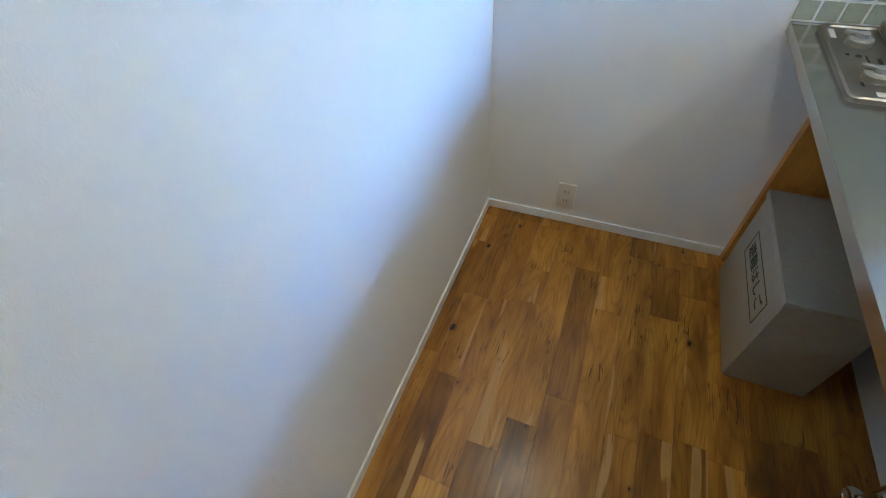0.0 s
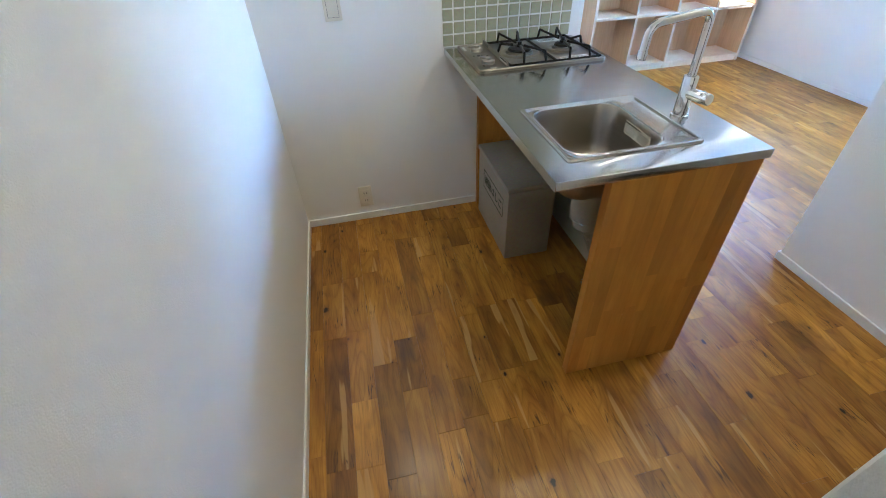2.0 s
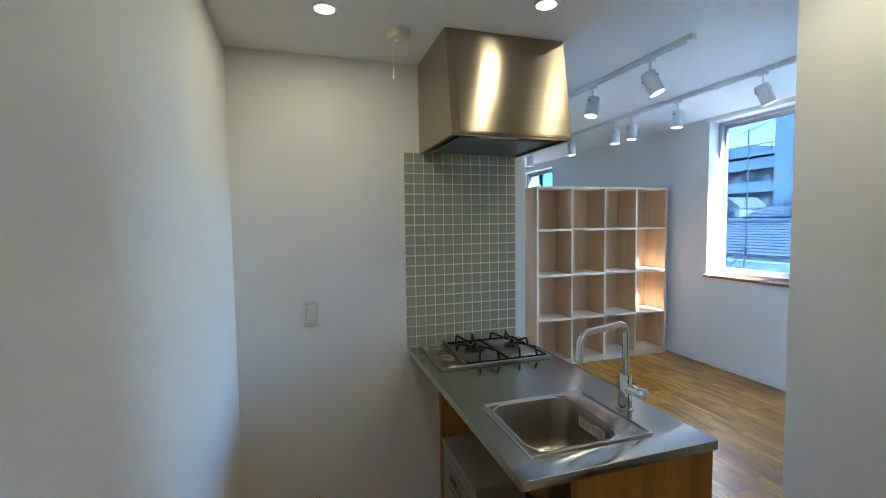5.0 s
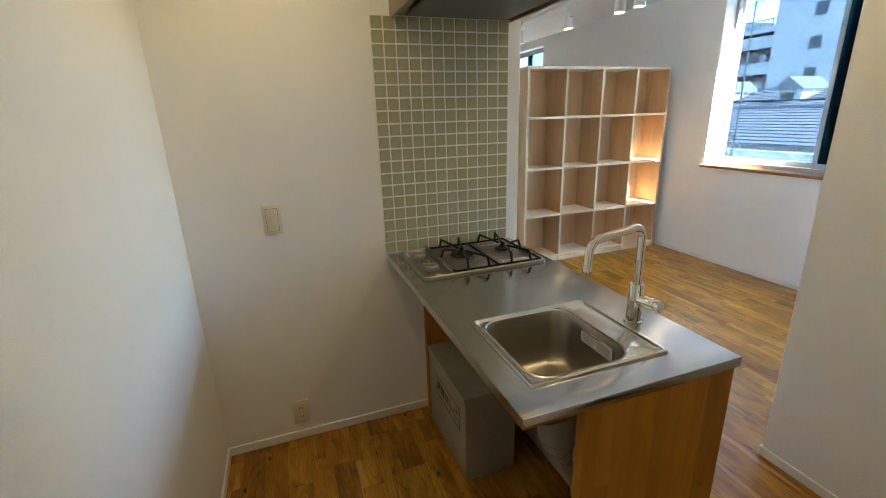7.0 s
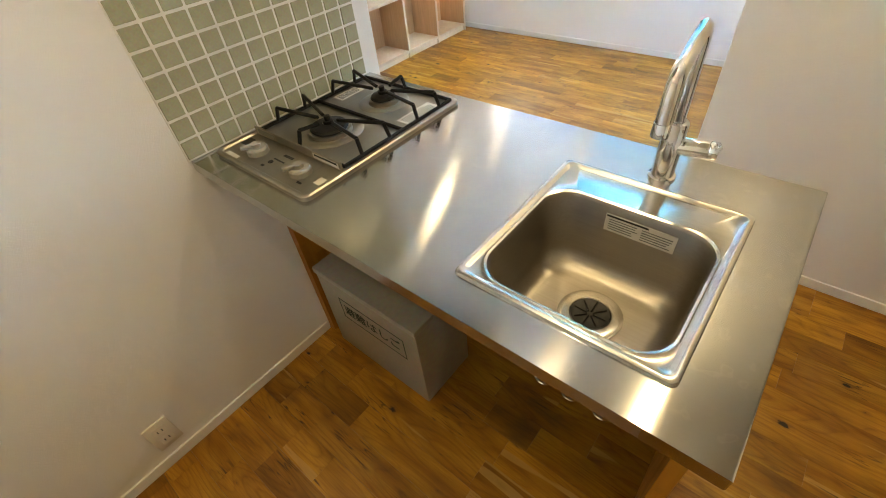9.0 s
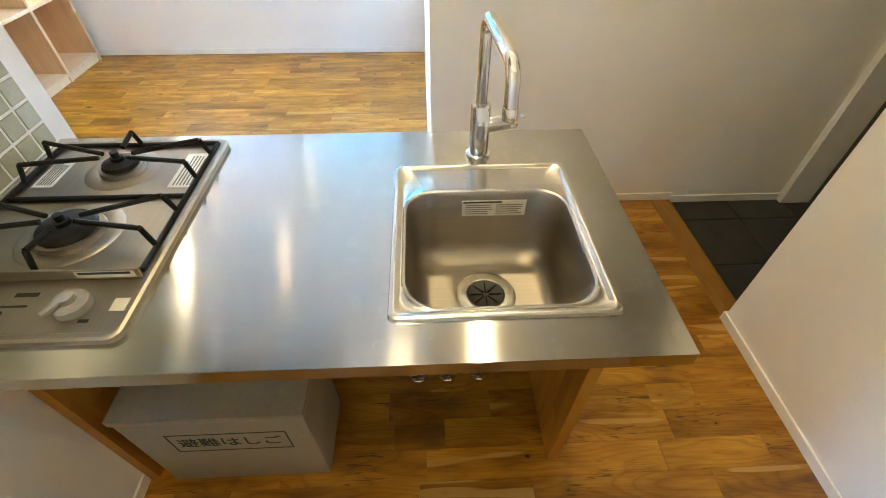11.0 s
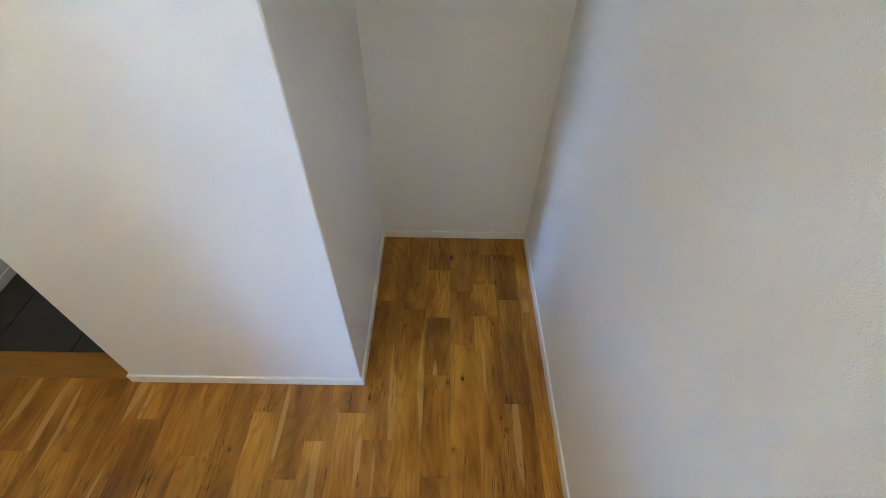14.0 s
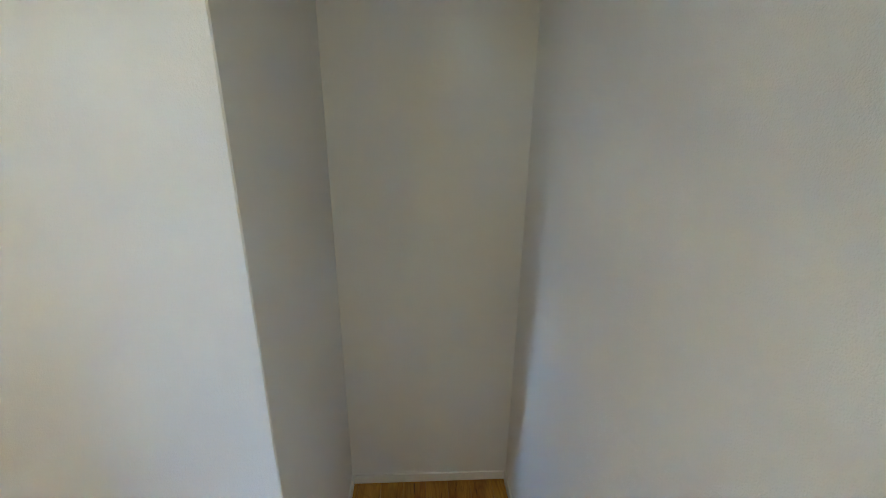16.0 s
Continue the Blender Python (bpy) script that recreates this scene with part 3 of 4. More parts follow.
# tap
TX, TY = 1.30, -0.95
tap = thing("kitchen_tap", "tall chrome kitchen tap with a bent square spout", "tap")
part("tap_base", moved(lathe_bm([(0.026, 0.0), (0.026, 0.005), (0.021, 0.007), (0.0205, 0.115), (0.019, 0.118), (0.012, 0.119)], 32), Matrix.Translation((TX, TY, CZ))), CHROME, tap, "", True)
ux, uy = -0.995, -0.1
spout = [(TX, TY, CZ + 0.11), (TX, TY, CZ + 0.255)]
for k in range(1, 9):
    a = radians(90 * k / 8)
    spout.append((TX + ux * 0.03 * (1 - math.cos(a)), TY + uy * 0.03 * (1 - math.cos(a)), CZ + 0.255 + 0.03 * math.sin(a)))
for k in range(0, 9):
    a = radians(82 * k / 8)
    d = 0.155 + 0.035 * math.sin(a)
    spout.append((TX + ux * d, TY + uy * d, CZ + 0.285 - 0.012 - 0.035 * (1 - math.cos(a)) + (0.012 if k == 0 else 0.0) * 0))
spout.append((TX + ux * 0.193, TY + uy * 0.193, CZ + 0.195))
part("spout", tube_bm(spout, 0.0115, 20), CHROME, tap, "", True)
part("aerator", cyl_bm((TX + ux * 0.1925, TY + uy * 0.1925, CZ + 0.208), (TX + ux * 0.1935, TY + uy * 0.1935, CZ + 0.186), 0.0128, 0.0128, 20, 0.001), CHROME, tap, "", True)
lever = part("lever_body", cyl_bm((TX, TY, CZ + 0.07), (TX + 0.012, TY - 0.062, CZ + 0.072), 0.017, 0.017, 24, 0.002), CHROME, tap, "", True)
part("lever", join_bm(cyl_bm((TX + 0.012, TY - 0.062, CZ + 0.072), (TX + 0.0145, TY - 0.078, CZ + 0.0725), 0.0165, 0.0165, 24, 0.002), tube_bm([(TX + 0.013, TY - 0.07, CZ + 0.08), (TX - 0.01, TY - 0.078, CZ + 0.098), (TX - 0.03, TY - 0.083, CZ + 0.102)], 0.004, 10)), CHROME, lever, "", True)

# ---- gas hob ----
HX0, HX1, HY0, HY1 = 0.836, 1.365, -0.397, -0.03
hob = thing("gas_hob", "two-burner stainless gas hob with black pan supports", "hob")
part("hob_plate", loft_bm([ring(HX0, HY0, HX1, HY1, 0.02, CZ), ring(HX0, HY0, HX1, HY1, 0.02, CZ + 0.010), ring(HX0 + 0.004, HY0 + 0.004, HX1 - 0.004, HY1 - 0.004, 0.018, CZ + 0.013),
    ring(HX0 + 0.012, HY0 + 0.012, HX1 - 0.012, HY1 - 0.012, 0.014, CZ + 0.0125), ring(HX0 + 0.015, HY0 + 0.015, HX1 - 0.015, HY1 - 0.015, 0.012, CZ + 0.009)], True), HOB_STEEL, hob, "", True)
part("front_strip", box_bm(0.952, HY0 + 0.014, CZ + 0.009, 0.957, HY1 - 0.014, CZ + 0.031, 0.001), HOB_STEEL, hob)
GZ = CZ + 0.013
gx0, gx1, gy0, gy1 = 0.966, 1.345, HY0 + 0.02, HY1 - 0.014


def bar(p, q, w=0.0049):
    return cyl_bm(p, q, w, w, 8)


support = part("pan_support", join_bm(bar((gx0, gy0, GZ), (gx1, gy0, GZ)), bar((gx0, gy1, GZ), (gx1, gy1, GZ)), bar((gx0, gy0, GZ), (gx0, gy1, GZ)), bar((gx1, gy0, GZ), (gx1, gy1, GZ)), bar((1.158, gy0, GZ), (1.158, gy1, GZ))), IRON, hob, "black enamelled wire support", True)
BURN = ((1.062, -0.213, 0.049), (1.255, -0.213, 0.035))
for bx, by, br in BURN:
    low_x, high_x = (gx0, 1.158) if bx < 1.15 else (1.158, gx1)
    ends = [(low_x + 0.055, gy0), (high_x - 0.045, gy0), (low_x + 0.055, gy1), (high_x - 0.045, gy1), (low_x if bx < 1.15 else high_x, by)]
    for ex, ey in ends:
        d = (Vector((bx, by)) - Vector((ex, ey)))
        L = d.length
        d.normalize()
        tip = Vector((bx, by)) - d * 0.03
        sh = Vector((ex, ey)) + d * 0.012
        part("prong", join_bm(bar((ex, ey, GZ), (sh.x, sh.y, GZ + 0.038)), bar((sh.x, sh.y, GZ + 0.038), (tip.x, tip.y, GZ + 0.03))), IRON, support, "", True)
    bn = part("burner", moved(lathe_bm([(br + 0.036, 0.009), (br + 0.03, 0.013), (br + 0.012, 0.0125), (br + 0.008, 0.010), (br + 0.006, 0.02), (br * 0.9, 0.021)], 32), Matrix.Translation((bx, by, CZ))), HOB_STEEL, hob, "steel drip ring and burner body", True)
    part("burner_cap", moved(lathe_bm([(br * 0.95, 0.019), (br, 0.023), (br * 0.9, 0.029), (br * 0.45, 0.033), (br * 0.3, 0.034)], 32), Matrix.Translation((bx, by, CZ))), IRON, bn, "black burner cap", True)
    part("sensor", moved(lathe_bm([(0.013, 0.03), (0.013, 0.04), (0.008, 0.041), (0.008, 0.052), (0.0, 0.053)], 18), Matrix.Translation((bx, by, CZ))), IRON, bn, "", True)
for ky in (-0.305, -0.135):
    kb = part("knob", moved(lathe_bm([(0.026, 0.009), (0.0255, 0.021), (0.022, 0.025), (0.0, 0.0255)], 28), Matrix.Translation((0.898, ky, CZ))), KNOB, hob, "silver-white round knob", True)
    part("knob_grip", join_bm(moved(lathe_bm([(0.012, 0.0), (0.0115, 0.012), (0.0, 0.0125)], 20), Matrix.Translation((0.898, ky, CZ + 0.022))), moved(box_bm(-0.005, 0.0, 0.0, 0.005, 0.036, 0.009, 0.002), pose(0.898, ky, CZ + 0.025, 0, 0, 62))), KNOB, kb, "", True)
for y0, y1, x0, x1, mt in ((-0.385, -0.36, 0.888, 0.912, STICKER), (-0.075, -0.05, 0.9, 0.93, RUBBER), (-0.11, -0.06, 0.85, 0.862, STICKER), (-0.24, -0.205, 0.92, 0.928, RUBBER), (-0.235, -0.195, 0.9, 0.904, RUBBER), (-0.34, -0.325, 0.868, 0.874, RUBBER), (-0.2, -0.19, 0.865, 0.872, RUBBER)):
    part("panel_print", box_bm(x0, y0, CZ + 0.009, x1, y1, CZ + 0.0095), mt, hob)
part("igniter_window", moved(lathe_bm([(0.007, 0.009), (0.006, 0.0105), (0.0, 0.0107)], 16), Matrix.Translation((0.888, -0.2, CZ))), RUBBER, hob, "", True)
part("warning_label", box_bm(0.9512, -0.375, CZ + 0.014, 0.952, -0.285, CZ + 0.027), STICKER, hob, "printed warning strip")
part("warning_label", box_bm(0.9508, -0.37, CZ + 0.021, 0.9512, -0.29, CZ + 0.026), RUBBER, hob)
part("warning_label", box_bm(0.9512, -0.13, CZ + 0.014, 0.952, -0.06, CZ + 0.027), INK_GREY, hob)
for x0, y0, x1, y1 in ((1.19, -0.375, 1.31, -0.325), (1.2, -0.1, 1.3, -0.06)):
    lb = part("hob_label", box_bm(x0, y0, CZ + 0.009, x1, y1, CZ + 0.0096), STICKER, hob, "silver label with fine print")
    for k in range(6):
        yy = y0 + 0.006 + k * (y1 - y0 - 0.01) / 6
        part("print_bar", box_bm(x0 + 0.006, yy, CZ + 0.0096, x1 - rs.uniform(0.006, 0.03), yy + 0.003, CZ + 0.0099), INK_GREY, lb)

# ---- ladder box ----
lbox = thing("ladder_box", "beige steel escape ladder box on the floor under the counter", "box")
part("box_body", box_bm(0.935, -0.530, 0.0, 1.157, -0.085, 0.372, 0.004, 2), BOX, lbox, "", True)
part("box_lid", box_bm(0.930, -0.534, 0.3735, 1.162, -0.081, 0.398, 0.004, 2), BOX, lbox, "", True)
m_label = pose(0.9337, -0.323, 0.255, 90, 0, -90)
words("避難はしご", 0.052, m_label, INK, lbox, "lettering", "dark green printed characters")
part("label_frame", join_bm(*[box_bm(0.9342, a, b, 0.935, c, d) for a, b, c, d in ((-0.47, 0.205, -0.176, 0.208), (-0.47, 0.302, -0.176, 0.305), (-0.47, 0.208, -0.467, 0.302), (-0.179, 0.208, -0.176, 0.302))]), INK, lbox, "thin printed border")

# ---- wall fittings ----
def socket_plate(x, z, kind_):
    ob = thing("wall_switch" if kind_ == "switch" else "wall_outlet", "ivory wall switch with one wide rocker" if kind_ == "switch" else "ivory double wall outlet above the baseboard", kind_, at=(x, 0, z))
    part("plate", box_bm(-0.035, -0.007, -0.06, 0.035, 0, 0.06, 0.0025, 2), PLASTIC, ob, "", True)
    if kind_ == "switch":
        part("rocker_gap", box_bm(-0.0235, -0.0076, -0.0465, 0.0235, -0.007, 0.0465), INK_GREY, ob)
        part("rocker", box_bm(-0.022, -0.011, -0.045, 0.022, -0.007, 0.045, 0.0015, 2), PLASTIC, ob, "", True)
    else:
        for dz in (-0.022, 0.022):
            f = part("socket", box_bm(-0.019, -0.0085, dz - 0.019, 0.019, -0.007, dz + 0.019, 0.0008), PLASTIC, ob)
            for dx in (-0.0065, 0.0065):
                part("slot", box_bm(dx - 0.0014, -0.0092, dz - 0.005, dx + 0.0014, -0.0085, dz + 0.005), RUBBER, f)


socket_plate(0.325, 1.058, "switch")
socket_plate(0.327, 0.143, "outlet")

# ---- range hood ----
hood = thing("range_hood", "brushed stainless steel range hood with a sloping front", "range hood")
hx0, hx1, hz0, hz1 = 0.860, 1.395, 1.817, LOW
bm = bmesh.new()
prof = [(-0.001, hz0), (-0.498, hz0), (-0.504, hz0 + 0.006), (-0.434, hz1), (-0.001, hz1)]
a_ = [bm.verts.new((hx0, y, z)) for y, z in prof]
b_ = [bm.verts.new((hx1, y, z)) for y, z in prof]
n_ = len(prof)
for k in range(n_):
    if k != 0:
        bm.faces.new((a_[k], a_[(k + 1) % n_], b_[(k + 1) % n_], b_[k]))
bm.faces.new(a_[::-1]), bm.faces.new(b_)
bmesh.ops.recalc_face_normals(bm, faces=bm.faces)
part("hood_body", bm, HOOD_STEEL, hood)
slope = math.degrees(math.atan2(0.07, hz1 - hz0 - 0.006))
part("front_panel", moved(box_bm(hx0 + 0.032, -0.003, 0.004, hx1 - 0.018, 0.0, 0.355, 0.002), pose(0, -0.504, hz0 + 0.006, -slope, 0, 0)), HOOD_STEEL, hood, "brushed front plate")
part("hood_underside", join_bm(box_bm(hx0 + 0.012, -0.488, hz0 + 0.012, hx1 - 0.012, -0.003, hz0 + 0.016), box_bm(hx0, -0.5, hz0 - 0.004, hx0 + 0.012, -0.002, hz0 + 0.001), box_bm(hx1 - 0.012, -0.5, hz0 - 0.004, hx1, -0.002, hz0 + 0.001), box_bm(hx0 + 0.012, -0.5, hz0 - 0.004, hx1 - 0.012, -0.488, hz0 + 0.001)), HOOD_STEEL, hood)
part("filter_plate", box_bm(hx0 + 0.05, -0.45, hz0 - 0.006, hx1 - 0.05, -0.05, hz0 + 0.004, 0.004), ALU, hood, "dark rectifier plate")
part("hood_lamp", box_bm(hx0 + 0.12, -0.475, hz0 - 0.003, hx0 + 0.3, -0.455, hz0 + 0.002, 0.002), STICKER, hood)
for k in range(3):
    part("button", cyl_bm((hx0 - 0.003, -0.425, 1.955 + 0.018 * k), (hx0 + 0.001, -0.425, 1.955 + 0.018 * k), 0.005, 0.005, 12), CHROME, hood)

# ---- ceiling fittings ----
def downlight(x, y, z):
    d = thing("downlight", "small recessed warm downlight with a white trim ring", "ceiling light", "kitchen downlights", at=(x, y, z))
    part("trim_ring", lathe_bm([(0.036, 0.0), (0.037, -0.003), (0.047, -0.003), (0.05, 0.0)], 28), WHITE_METAL, d, "", True)
    part("lamp_face", lathe_bm([(0.036, -0.0015), (0.0, -0.002)], 28), WARM, d)


for x, y, z, watts in DOWNLIGHTS:
    downlight(x, y, z)
alarm = thing("smoke_alarm", "round ivory smoke alarm with a pull cord", "smoke alarm", at=(0.695, -0.34, LOW))
part("alarm_body", lathe_bm([(0.0, -0.034), (0.03, -0.034), (0.042, -0.03), (0.05, -0.012), (0.05, 0.0)], 32), PLASTIC, alarm, "", True)
part("alarm_core", lathe_bm([(0.0, -0.042), (0.014, -0.042), (0.016, -0.034)], 20), PLASTIC, alarm, "", True)
part("cord", cyl_bm((-0.03, -0.03, -0.03), (-0.03, -0.03, -0.16), 0.0009, 0.0009, 6), PLASTIC, alarm)
part("cord_pull", cyl_bm((-0.03, -0.03, -0.16), (-0.03, -0.03, -0.195), 0.0035, 0.005, 10), WHITE_METAL, alarm)


def spot(x, y, tilt, turn):
    s = thing("track_spotlight", "white cylindrical spotlight hanging from a ceiling track", "spotlight", "spotlights on the ceiling tracks", at=(x, y, CEIL - 0.028))
    part("adapter", box_bm(-0.014, -0.03, -0.022, 0.014, 0.03, 0.0, 0.003), WHITE_METAL, s)
    part("stem", cyl_bm((0, 0, -0.02), (0, 0, -0.115), 0.006, 0.006, 12), WHITE_METAL, s, "", True)
    m = Matrix.Translation((0, 0, -0.115)) @ pose(0, 0, 0, 0, tilt, turn)
    body = part("lamp_body", moved(lathe_bm([(0.0, 0.035), (0.04, 0.035), (0.043, 0.032), (0.045, -0.102), (0.042, -0.104), (0.04, -0.098)], 28), m), WHITE_METAL, s, "", True)
    part("lamp_face", moved(lathe_bm([(0.04, -0.099), (0.0, -0.098)], 28), m), WARM, body)
    tip = s.matrix_basis.translation + m @ Vector((0, 0, -0.106))
    aim = s.matrix_basis.translation + m @ Vector((0, 0, -2.0))
    lamp("spot_lamp", "SPOT", tip, aim, 0.03, WARM_RGB, 0.034)
    part("pivot", moved(cyl_bm((-0.048, 0, 0.0), (0.048, 0, 0.0), 0.006, 0.006, 10), m), IRON, body)


for x, y0, y1, lamps in ((2.33, -0.19, 3.6, ((0.07, -24, -50), (0.62, 14, 20), (2.7, 5, 0))), (3.25, -0.16, 4.6, ((0.06, -22, -45), (0.76, 4, 10), (1.28, 4, 0), (1.51, 4, 30), (2.25, 6, 90), (3.2, 0, 0)))):
    rail = thing("ceiling_track", "long white lighting track on the ceiling", "lighting track", "ceiling tracks")
    part("rail", join_bm(box_bm(x - 0.017, y0, CEIL - 0.03, x - 0.009, y1, CEIL), box_bm(x + 0.009, y0, CEIL - 0.03, x + 0.017, y1, CEIL), box_bm(x - 0.009, y0, CEIL - 0.012, x + 0.009, y1, CEIL)), WHITE_METAL, rail)
    part("end_cap", box_bm(x - 0.018, y0 - 0.05, CEIL - 0.031, x + 0.018, y0, CEIL, 0.002), WHITE_METAL, rail)
    part("conductor", box_bm(x - 0.009, y0, CEIL - 0.018, x + 0.009, y1, CEIL - 0.0125), ALU, rail)
    for y, tilt, turn in lamps:
        spot(x, y, tilt, turn)

# ---- bookshelf ----
bx0, bx1, by0, by1, bz = 2.482, 4.085, 1.69, 1.99, 1.82
shelf = thing("bookshelf", "tall open pale wood bookshelf with sixteen empty compartments", "bookshelf")
levels = [0.05, 0.475, 0.925, 1.385, bz - 0.01]
cols = [bx0 + 0.01 + k * (bx1 - bx0 - 0.02) / 4 for k in range(5)]
part("back_panel", box_bm(bx0 + 0.02, by1 - 0.008, 0.06, bx1 - 0.02, by1, bz - 0.02), SHELF_WOOD, shelf)
for k, x in enumerate(cols):
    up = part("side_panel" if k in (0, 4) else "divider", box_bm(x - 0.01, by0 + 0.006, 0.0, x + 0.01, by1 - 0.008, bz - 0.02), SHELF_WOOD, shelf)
    part("front_edge", box_bm(x - 0.0105, by0, 0.0, x + 0.0105, by0 + 0.006, bz - 0.02, 0.001), SHELF_EDGE, up, "paler edge band")
for z in levels:
    top = z == levels[-1]
    for k in range(4):
        x0, x1 = cols[k] + (0.01 if not top else -0.01), cols[k + 1] - (0.01 if not top else -0.01)
        if top and k:
            continue
        if top:
            x0, x1 = bx0, bx1
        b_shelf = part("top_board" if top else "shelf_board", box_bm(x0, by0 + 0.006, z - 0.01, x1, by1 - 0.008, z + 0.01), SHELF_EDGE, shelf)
        part("front_edge", box_bm(x0, by0 + 0.001, z - 0.0105, x1, by0 + 0.006, z + 0.0105, 0.001), SHELF_EDGE, b_shelf)
part("plinth", box_bm(bx0 + 0.02, by0 + 0.012, 0.0, bx1 - 0.02, by0 + 0.03, 0.04), SHELF_EDGE, shelf)

# ---- outside ----
CONCRETE = mottled("pale_render", (0.62, 0.63, 0.65), (0.7, 0.71, 0.72), 0.4, 0.8)
ROOF_TILE = mottled("grey_roof", (0.2, 0.21, 0.24), (0.27, 0.28, 0.31), 1.5, 0.6)
BRICKISH = mottled("mauve_wall", (0.28, 0.22, 0.24), (0.34, 0.27, 0.29), 0.8, 0.8)
DARK_WIN = material("far_window", (0.05, 0.07, 0.1), 0.15)
EARTH = mottled("asphalt_ground", (0.05, 0.05, 0.05), (0.08, 0.08, 0.08), 0.3, 0.9)
GROUND_Z = -6.0
structure("ground", box_bm(-600, -600, GROUND_Z - 0.5, 900, 900, GROUND_Z), EARTH, "grey asphalt ground between the houses", "ground")

flats = thing("apartment_building", "pale apartment block with open access corridors", "building")
fx = 55.0
part("wall", box_bm(fx + 1.6, 36.5, GROUND_Z, fx + 14, 70, 9.4), BRICKISH, flats, "mauve recessed corridor wall")
tower = part("stair_tower", box_bm(fx - 0.2, 12.0, GROUND_Z, fx + 14, 36.5, 19.0), CONCRETE, flats, "plain pale tower wall")
for z in (-3.6, -0.7, 2.2, 5.1, 8.0):
    part("parapet", box_bm(fx, 36.5, z - 0.25, fx + 0.2, 70, z + 1.05), CONCRETE, flats)
    part("floor_slab", box_bm(fx + 0.2, 36.5, z - 0.25, fx + 1.6, 70, z - 0.02), CONCRETE, flats)
    for k in range(8):
        y = 38.2 + k * 3.9
        part("door", box_bm(fx + 1.55, y, z - 0.02, fx + 1.62, y + 0.9, z + 2.0), CONCRETE, flats)
        part("window", box_bm(fx + 1.54, y + 1.5, z + 0.9, fx + 1.62, y + 2.7, z + 2.0), DARK_WIN, flats)
part("roof", box_bm(fx - 0.2, 36.5, 9.4, fx + 14, 70, 9.8), CONCRETE, flats)
part("roof_house", box_bm(fx + 3, 42.0, 9.8, fx + 8, 48.0, 11.4), CONCRETE, flats)
for k in range(14):
    part("railing_post", box_bm(fx, 37.0 + k * 1.4, 9.8, fx + 0.08, 37.08 + k * 1.4, 10.8), ALU, flats)
part("railing", box_bm(fx, 36.6, 10.75, fx + 0.08, 60, 10.85), ALU, flats)
for z in (13.4, 10.2, 7.0, 3.9):
    part("window", box_bm(fx - 0.28, 31.4, z, fx - 0.19, 32.5, z + 1.2), DARK_WIN, tower)


def house(x0, y0, x1, y1, eave, ridge, label, dormers=()):
    """A low house, ridge along y, with courses of roof tiles."""
    h = thing("house", label, "house", "houses outside")
    part("wall", box_bm(x0 + 0.4, y0 + 0.4, GROUND_Z, x1 - 0.4, y1 - 0.4, eave), CONCRETE, h)
    xm = (x0 + x1) / 2
    bm = bmesh.new()
    v = [bm.verts.new(p) for p in ((x0, y0, eave), (x0, y1, eave), (xm, y1, ridge), (xm, y0, ridge), (x1, y1, eave), (x1, y0, eave))]
    for f in ((v[0], v[3], v[2], v[1]), (v[3], v[5], v[4], v[2]), (v[0], v[1], v[4], v[5]), (v[0], v[5], v[3]), (v[1], v[2], v[4])):
        bm.faces.new(f)
    bmesh.ops.recalc_face_normals(bm, faces=bm.faces)
    roof = part("roof", bm, ROOF_TILE, h)
    n = 12
    for k in range(n):
        u = (k + 0.5) / n
        x, z = x0 + (xm - x0) * u, eave + (ridge - eave) * u
        part("tile_course", moved(box_bm(-0.14, y0, 0.0, 0.1, y1, 0.05), pose(x, 0, z, 0, -math.degrees(math.atan2(ridge - eave, xm - x0)), 0)), ROOF_TILE, roof)
    part("ridge_cap", box_bm(xm - 0.15, y0, ridge - 0.02, xm + 0.15, y1, ridge + 0.12), ROOF_TILE, roof)
    for y in dormers:
        d = part("dormer", box_bm(x0 + 1.2, y - 0.8, eave, xm, y + 0.8, ridge - 0.1), CONCRETE, h)
        g = bmesh.new()
        q = [g.verts.new(p) for p in ((x0 + 1.0, y - 1.0, ridge - 0.1), (x0 + 1.0, y + 1.0, ridge - 0.1), (x0 + 1.0, y, ridge + 0.7), (xm, y - 1.0, ridge - 0.1), (xm, y + 1.0, ridge - 0.1), (xm, y, ridge + 0.7))]
        for f in ((q[0], q[1], q[2]), (q[3], q[5], q[4]), (q[0], q[2], q[5], q[3]), (q[1], q[4], q[5], q[2]), (q[0], q[3], q[4], q[1])):
            g.faces.new(f)
        part("dormer_roof", g, ROOF_TILE, d)
        part("window", box_bm(x0 + 1.14, y - 0.4, eave + 0.5, x0 + 1.21, y + 0.4, ridge - 0.3), DARK_WIN, d)


house(16, 2, 24, 16.2, 0.1, 1.25, "house with a grey tiled roof across the street")
house(30, 8, 38, 34, 1.2, 2.4, "house with two small gabled dormers", (18.3, 23.0))
house(17, 17, 25, 30, -0.5, 0.9, "low house with a grey roof")
flat_roof = thing("flat_roof_building", "low building with a sunlit pale flat roof", "building")
part("wall", box_bm(7.5, -6, GROUND_Z, 15.2, 22, -0.75), CONCRETE, flat_roof)
part("roof", box_bm(7.4, -6.1, -0.75, 15.3, 22.1, -0.6), CONCRETE, flat_roof)
part("parapet", box_bm(15.0, -6.1, -0.6, 15.3, 22.1, 0.0), CONCRETE, flat_roof)
antenna = thing("roof_antenna", "thin metal television antenna on a guyed mast", "antenna")
ax, ay = 14.0, 8.42
part("mast", cyl_bm((ax, ay, -0.6), (ax, ay, 4.35), 0.03, 0.022, 8), ALU, antenna)
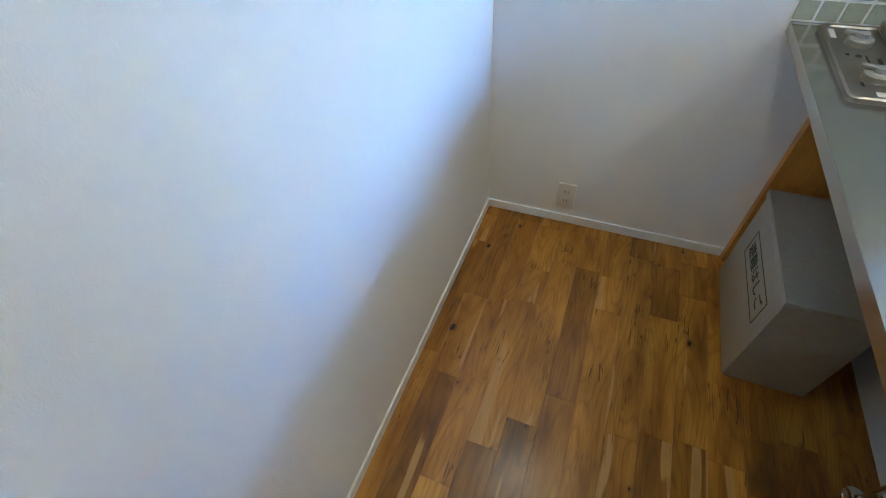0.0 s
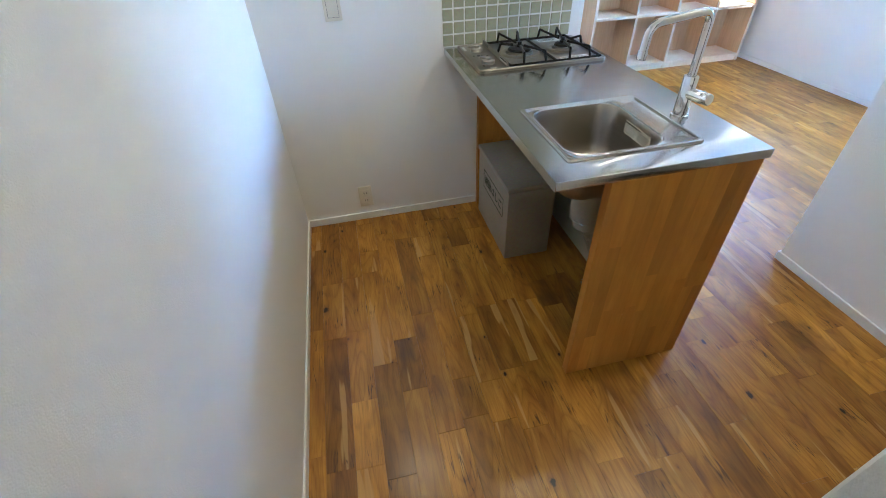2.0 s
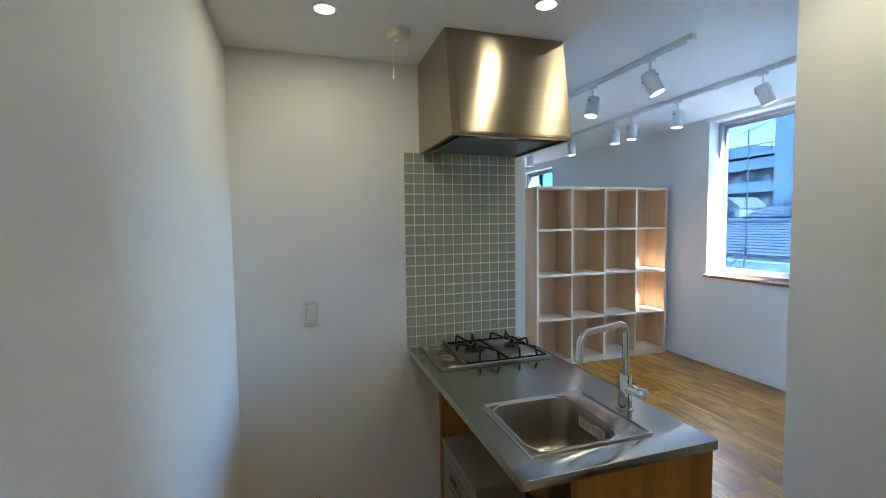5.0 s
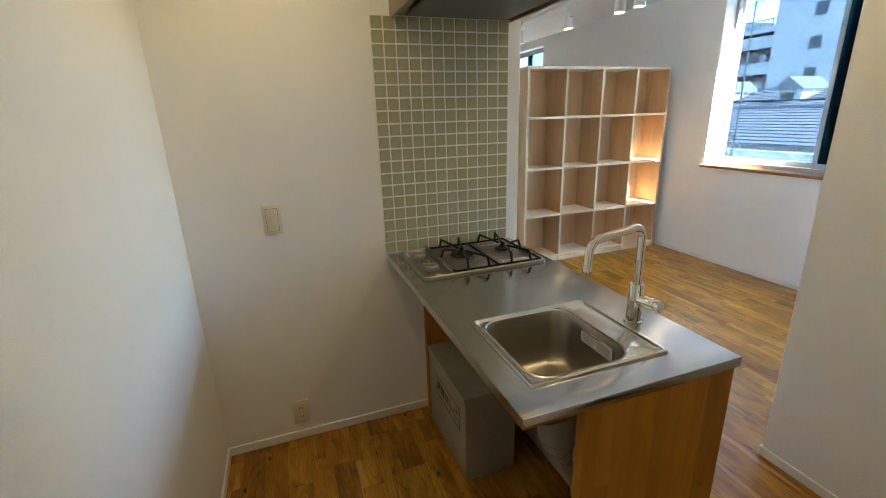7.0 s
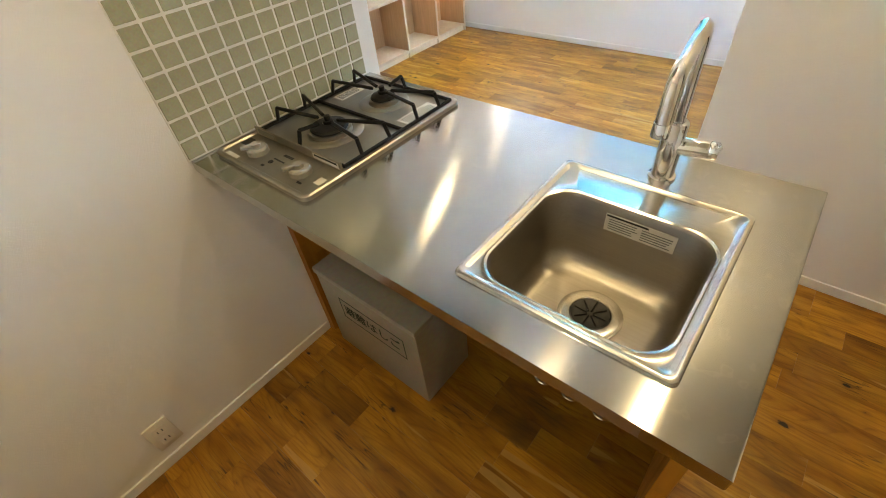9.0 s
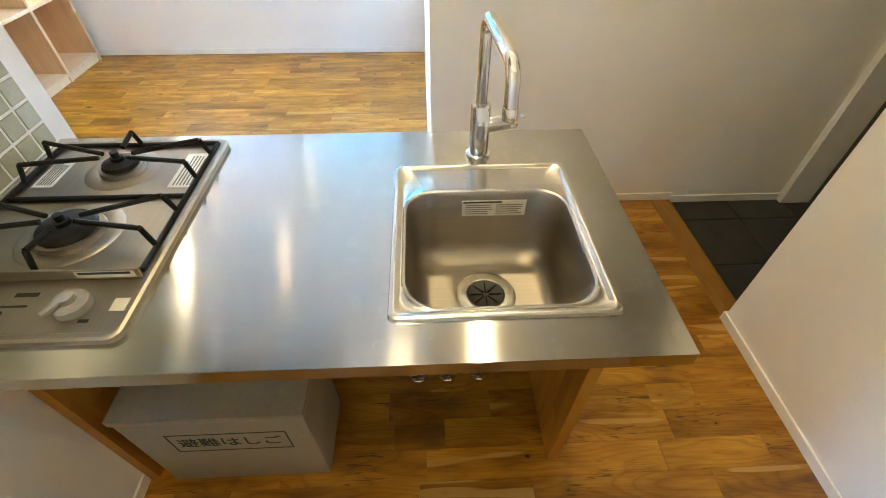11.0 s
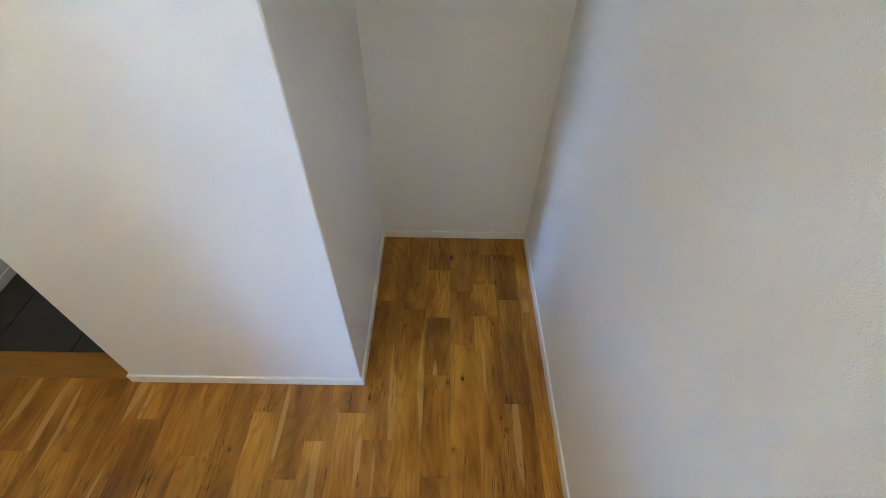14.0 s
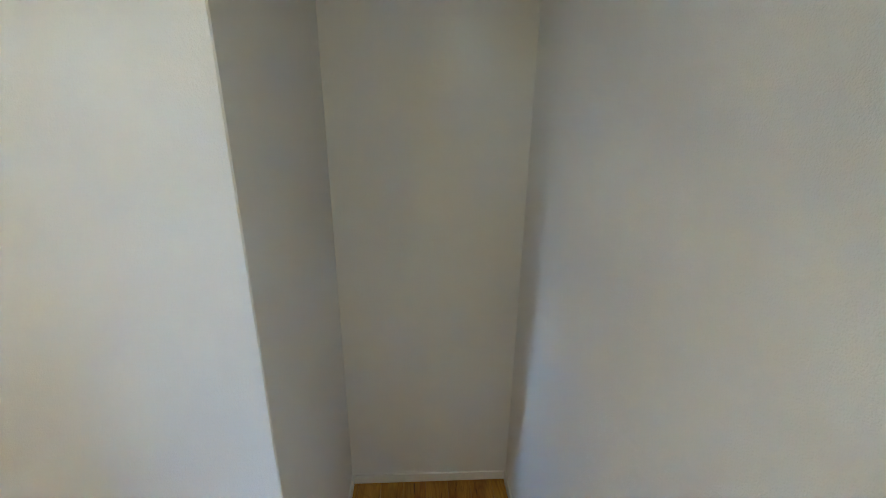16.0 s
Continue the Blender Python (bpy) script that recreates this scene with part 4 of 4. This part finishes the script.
part("boom", cyl_bm((ax - 0.6, ay - 1.1, 4.3), (ax + 0.3, ay + 0.45, 4.3), 0.015, 0.015, 6), ALU, antenna)
for k in range(11):
    u = k / 10
    c = Vector((ax - 0.6 + 0.9 * u, ay - 1.1 + 1.55 * u, 4.3))
    part("element", cyl_bm(c + Vector((-0.16, 0.1, -0.08)), c + Vector((0.16, -0.1, 0.08)), 0.008, 0.008, 5), ALU, antenna)
for dx, dy in ((0.5, 0.5), (-0.5, 0.5), (0.0, -0.65)):
    part("leg", cyl_bm((ax + dx, ay + dy, -0.6), (ax, ay, 0.6), 0.018, 0.018, 6), ALU, antenna)
    part("guy_wire", cyl_bm((ax + dx * 2.2, ay + dy * 2.2, -0.6), (ax, ay, 2.8), 0.005, 0.005, 5), ALU, antenna)
for y in (-8.0, 24.0):
    pole = thing("utility_pole", "grey concrete utility pole carrying street cables", "utility pole", "utility poles")
    part("shaft", cyl_bm((6.6, y, GROUND_Z), (6.6, y, 7.0), 0.17, 0.11, 16), CONCRETE, pole, "", True)
    for z in (0.45, 1.6, 3.6, 5.2):
        part("crossarm", box_bm(5.9, y - 0.05, z - 0.5, 7.3, y + 0.05, z - 0.4), ALU, pole)
for p, q, sag in (((6.6, -8, 1.6), (6.6, 24, 2.6), 0.5), ((6.2, -8, 0.2), (6.2, 24, 0.7), 0.4), ((6.9, -8, 0.9), (6.9, 24, 1.2), 0.4), ((6.4, -8, 3.6), (7.0, 24, 5.2), 0.3)):
    cable = thing("overhead_cable", "thin black overhead street cable", "cable", "street cables")
    pts = []
    for k in range(25):
        u = k / 24
        c = Vector(p).lerp(Vector(q), u)
        pts.append((c.x, c.y, c.z - sag * 4 * u * (1 - u)))
    part("wire", tube_bm(pts, 0.012, 6), RUBBER, cable)

# ---- tiled splashback ----
splash = tagged(part("splashback", box_bm(0.779, -0.004, CZ + 0.001, 1.384, 0.0, 1.822), GROUT, wall_tile), "white grouted mosaic of sage tiles")
tp_x, tp_z = 0.605 / 12, 0.968 / 19
tile_me = mesh_of("tile", box_bm(-0.0222, -0.0065, -0.0222, 0.0222, -0.002, 0.0222, 0.0014), TILE)
for i in range(12):
    for j in range(19):
        t_ob = new("tile", tile_me)
        t_ob.parent = splash
        t_ob.matrix_basis = pose(0.779 + (i + 0.5) * tp_x, 0, CZ + 0.003 + (j + 0.5) * tp_z, random.uniform(-0.5, 0.5), 0, random.uniform(-0.5, 0.5))

# ---- entrance tiles ----
slate_me = mesh_of("tile", box_bm(-0.1475, -0.1475, -0.006, 0.1475, 0.1475, 0.004, 0.0015), SLATE)
for i in range(3):
    for j in range(3):
        x, y = 1.43 + 0.15 + i * 0.3, -2.07 - 0.151 - j * 0.3
        t_ob = new("tile", slate_me)
        t_ob.parent = genkan
        t_ob.matrix_basis = pose(x, y, -0.024)

# ---- plank floor ----
floor = structure("floor", join_bm(box_bm(-T, SOUTH - T, -0.1, 1.43, NORTH_END + T, -0.014), box_bm(1.43, -1.97, -0.1, EO, NORTH_END + T, -0.014)), GAP, "oiled oak plank floor with knots and mixed tones", "floor")
PW, PX = 0.0928, 0.062
LENGTHS = (0.16, 0.24, 0.33, 0.43, 0.54, 0.72)


def plank_verts(L):
    g, e, w, h = 0.0001, 0.0004, PW / 2, L / 2
    lo = [(-w + g, -h + g, -0.012), (w - g, -h + g, -0.012), (w - g, h - g, -0.012), (-w + g, h - g, -0.012)]
    md = [(x, y, -0.0009) for x, y, _ in lo]
    hi = [(x - math.copysign(e, x), y - math.copysign(e, y), 0.0) for x, y, _ in lo]
    return lo + md + hi


PF = [(k, (k + 1) % 4, (k + 1) % 4 + 4, k + 4) for k in range(4)] + [(k + 4, (k + 1) % 4 + 4, (k + 1) % 4 + 8, k + 8) for k in range(4)] + [(8, 9, 10, 11)]
PLANKS = []
for L in LENGTHS:
    me = bpy.data.meshes.new("plank")
    me.from_pydata(plank_verts(L), [], PF)
    me.materials.append(OAK)
    PLANKS.append(me)
rp = random.Random(11)
far_v, far_f = [], []
for c in range(int(EAST / PW) + 2):
    xc = PX + (c - 0.5) * PW
    y = -2.72 - rp.uniform(0, 0.2) if xc + PW / 2 < 1.43 + PW * 0.4 else (-1.97 if xc - PW / 2 < STUB_X else STUB_Y - 0.05)
    while y < NORTH_END:
        k = rp.randrange(6)
        yc = y + LENGTHS[k] / 2
        if xc < 2.4 and yc < 0.6:
            p_ob = new("plank", PLANKS[k])
            p_ob.parent = floor
            p_ob.location = (xc, yc, rp.uniform(-0.0003, 0.0003))
        else:
            o = len(far_v)
            far_v += [(x + xc, yy + yc, z) for x, yy, z in plank_verts(LENGTHS[k])]
            far_f += [tuple(i + o for i in f) for f in PF]
        y += LENGTHS[k]
far_me = bpy.data.meshes.new("planks")
far_me.from_pydata(far_v, [], far_f)
far_me.materials.append(OAK_FAR)
far_ob = new("planks", far_me)
far_ob.parent = floor
tagged(far_ob, "oiled oak planks of the living room", kind="stuff")
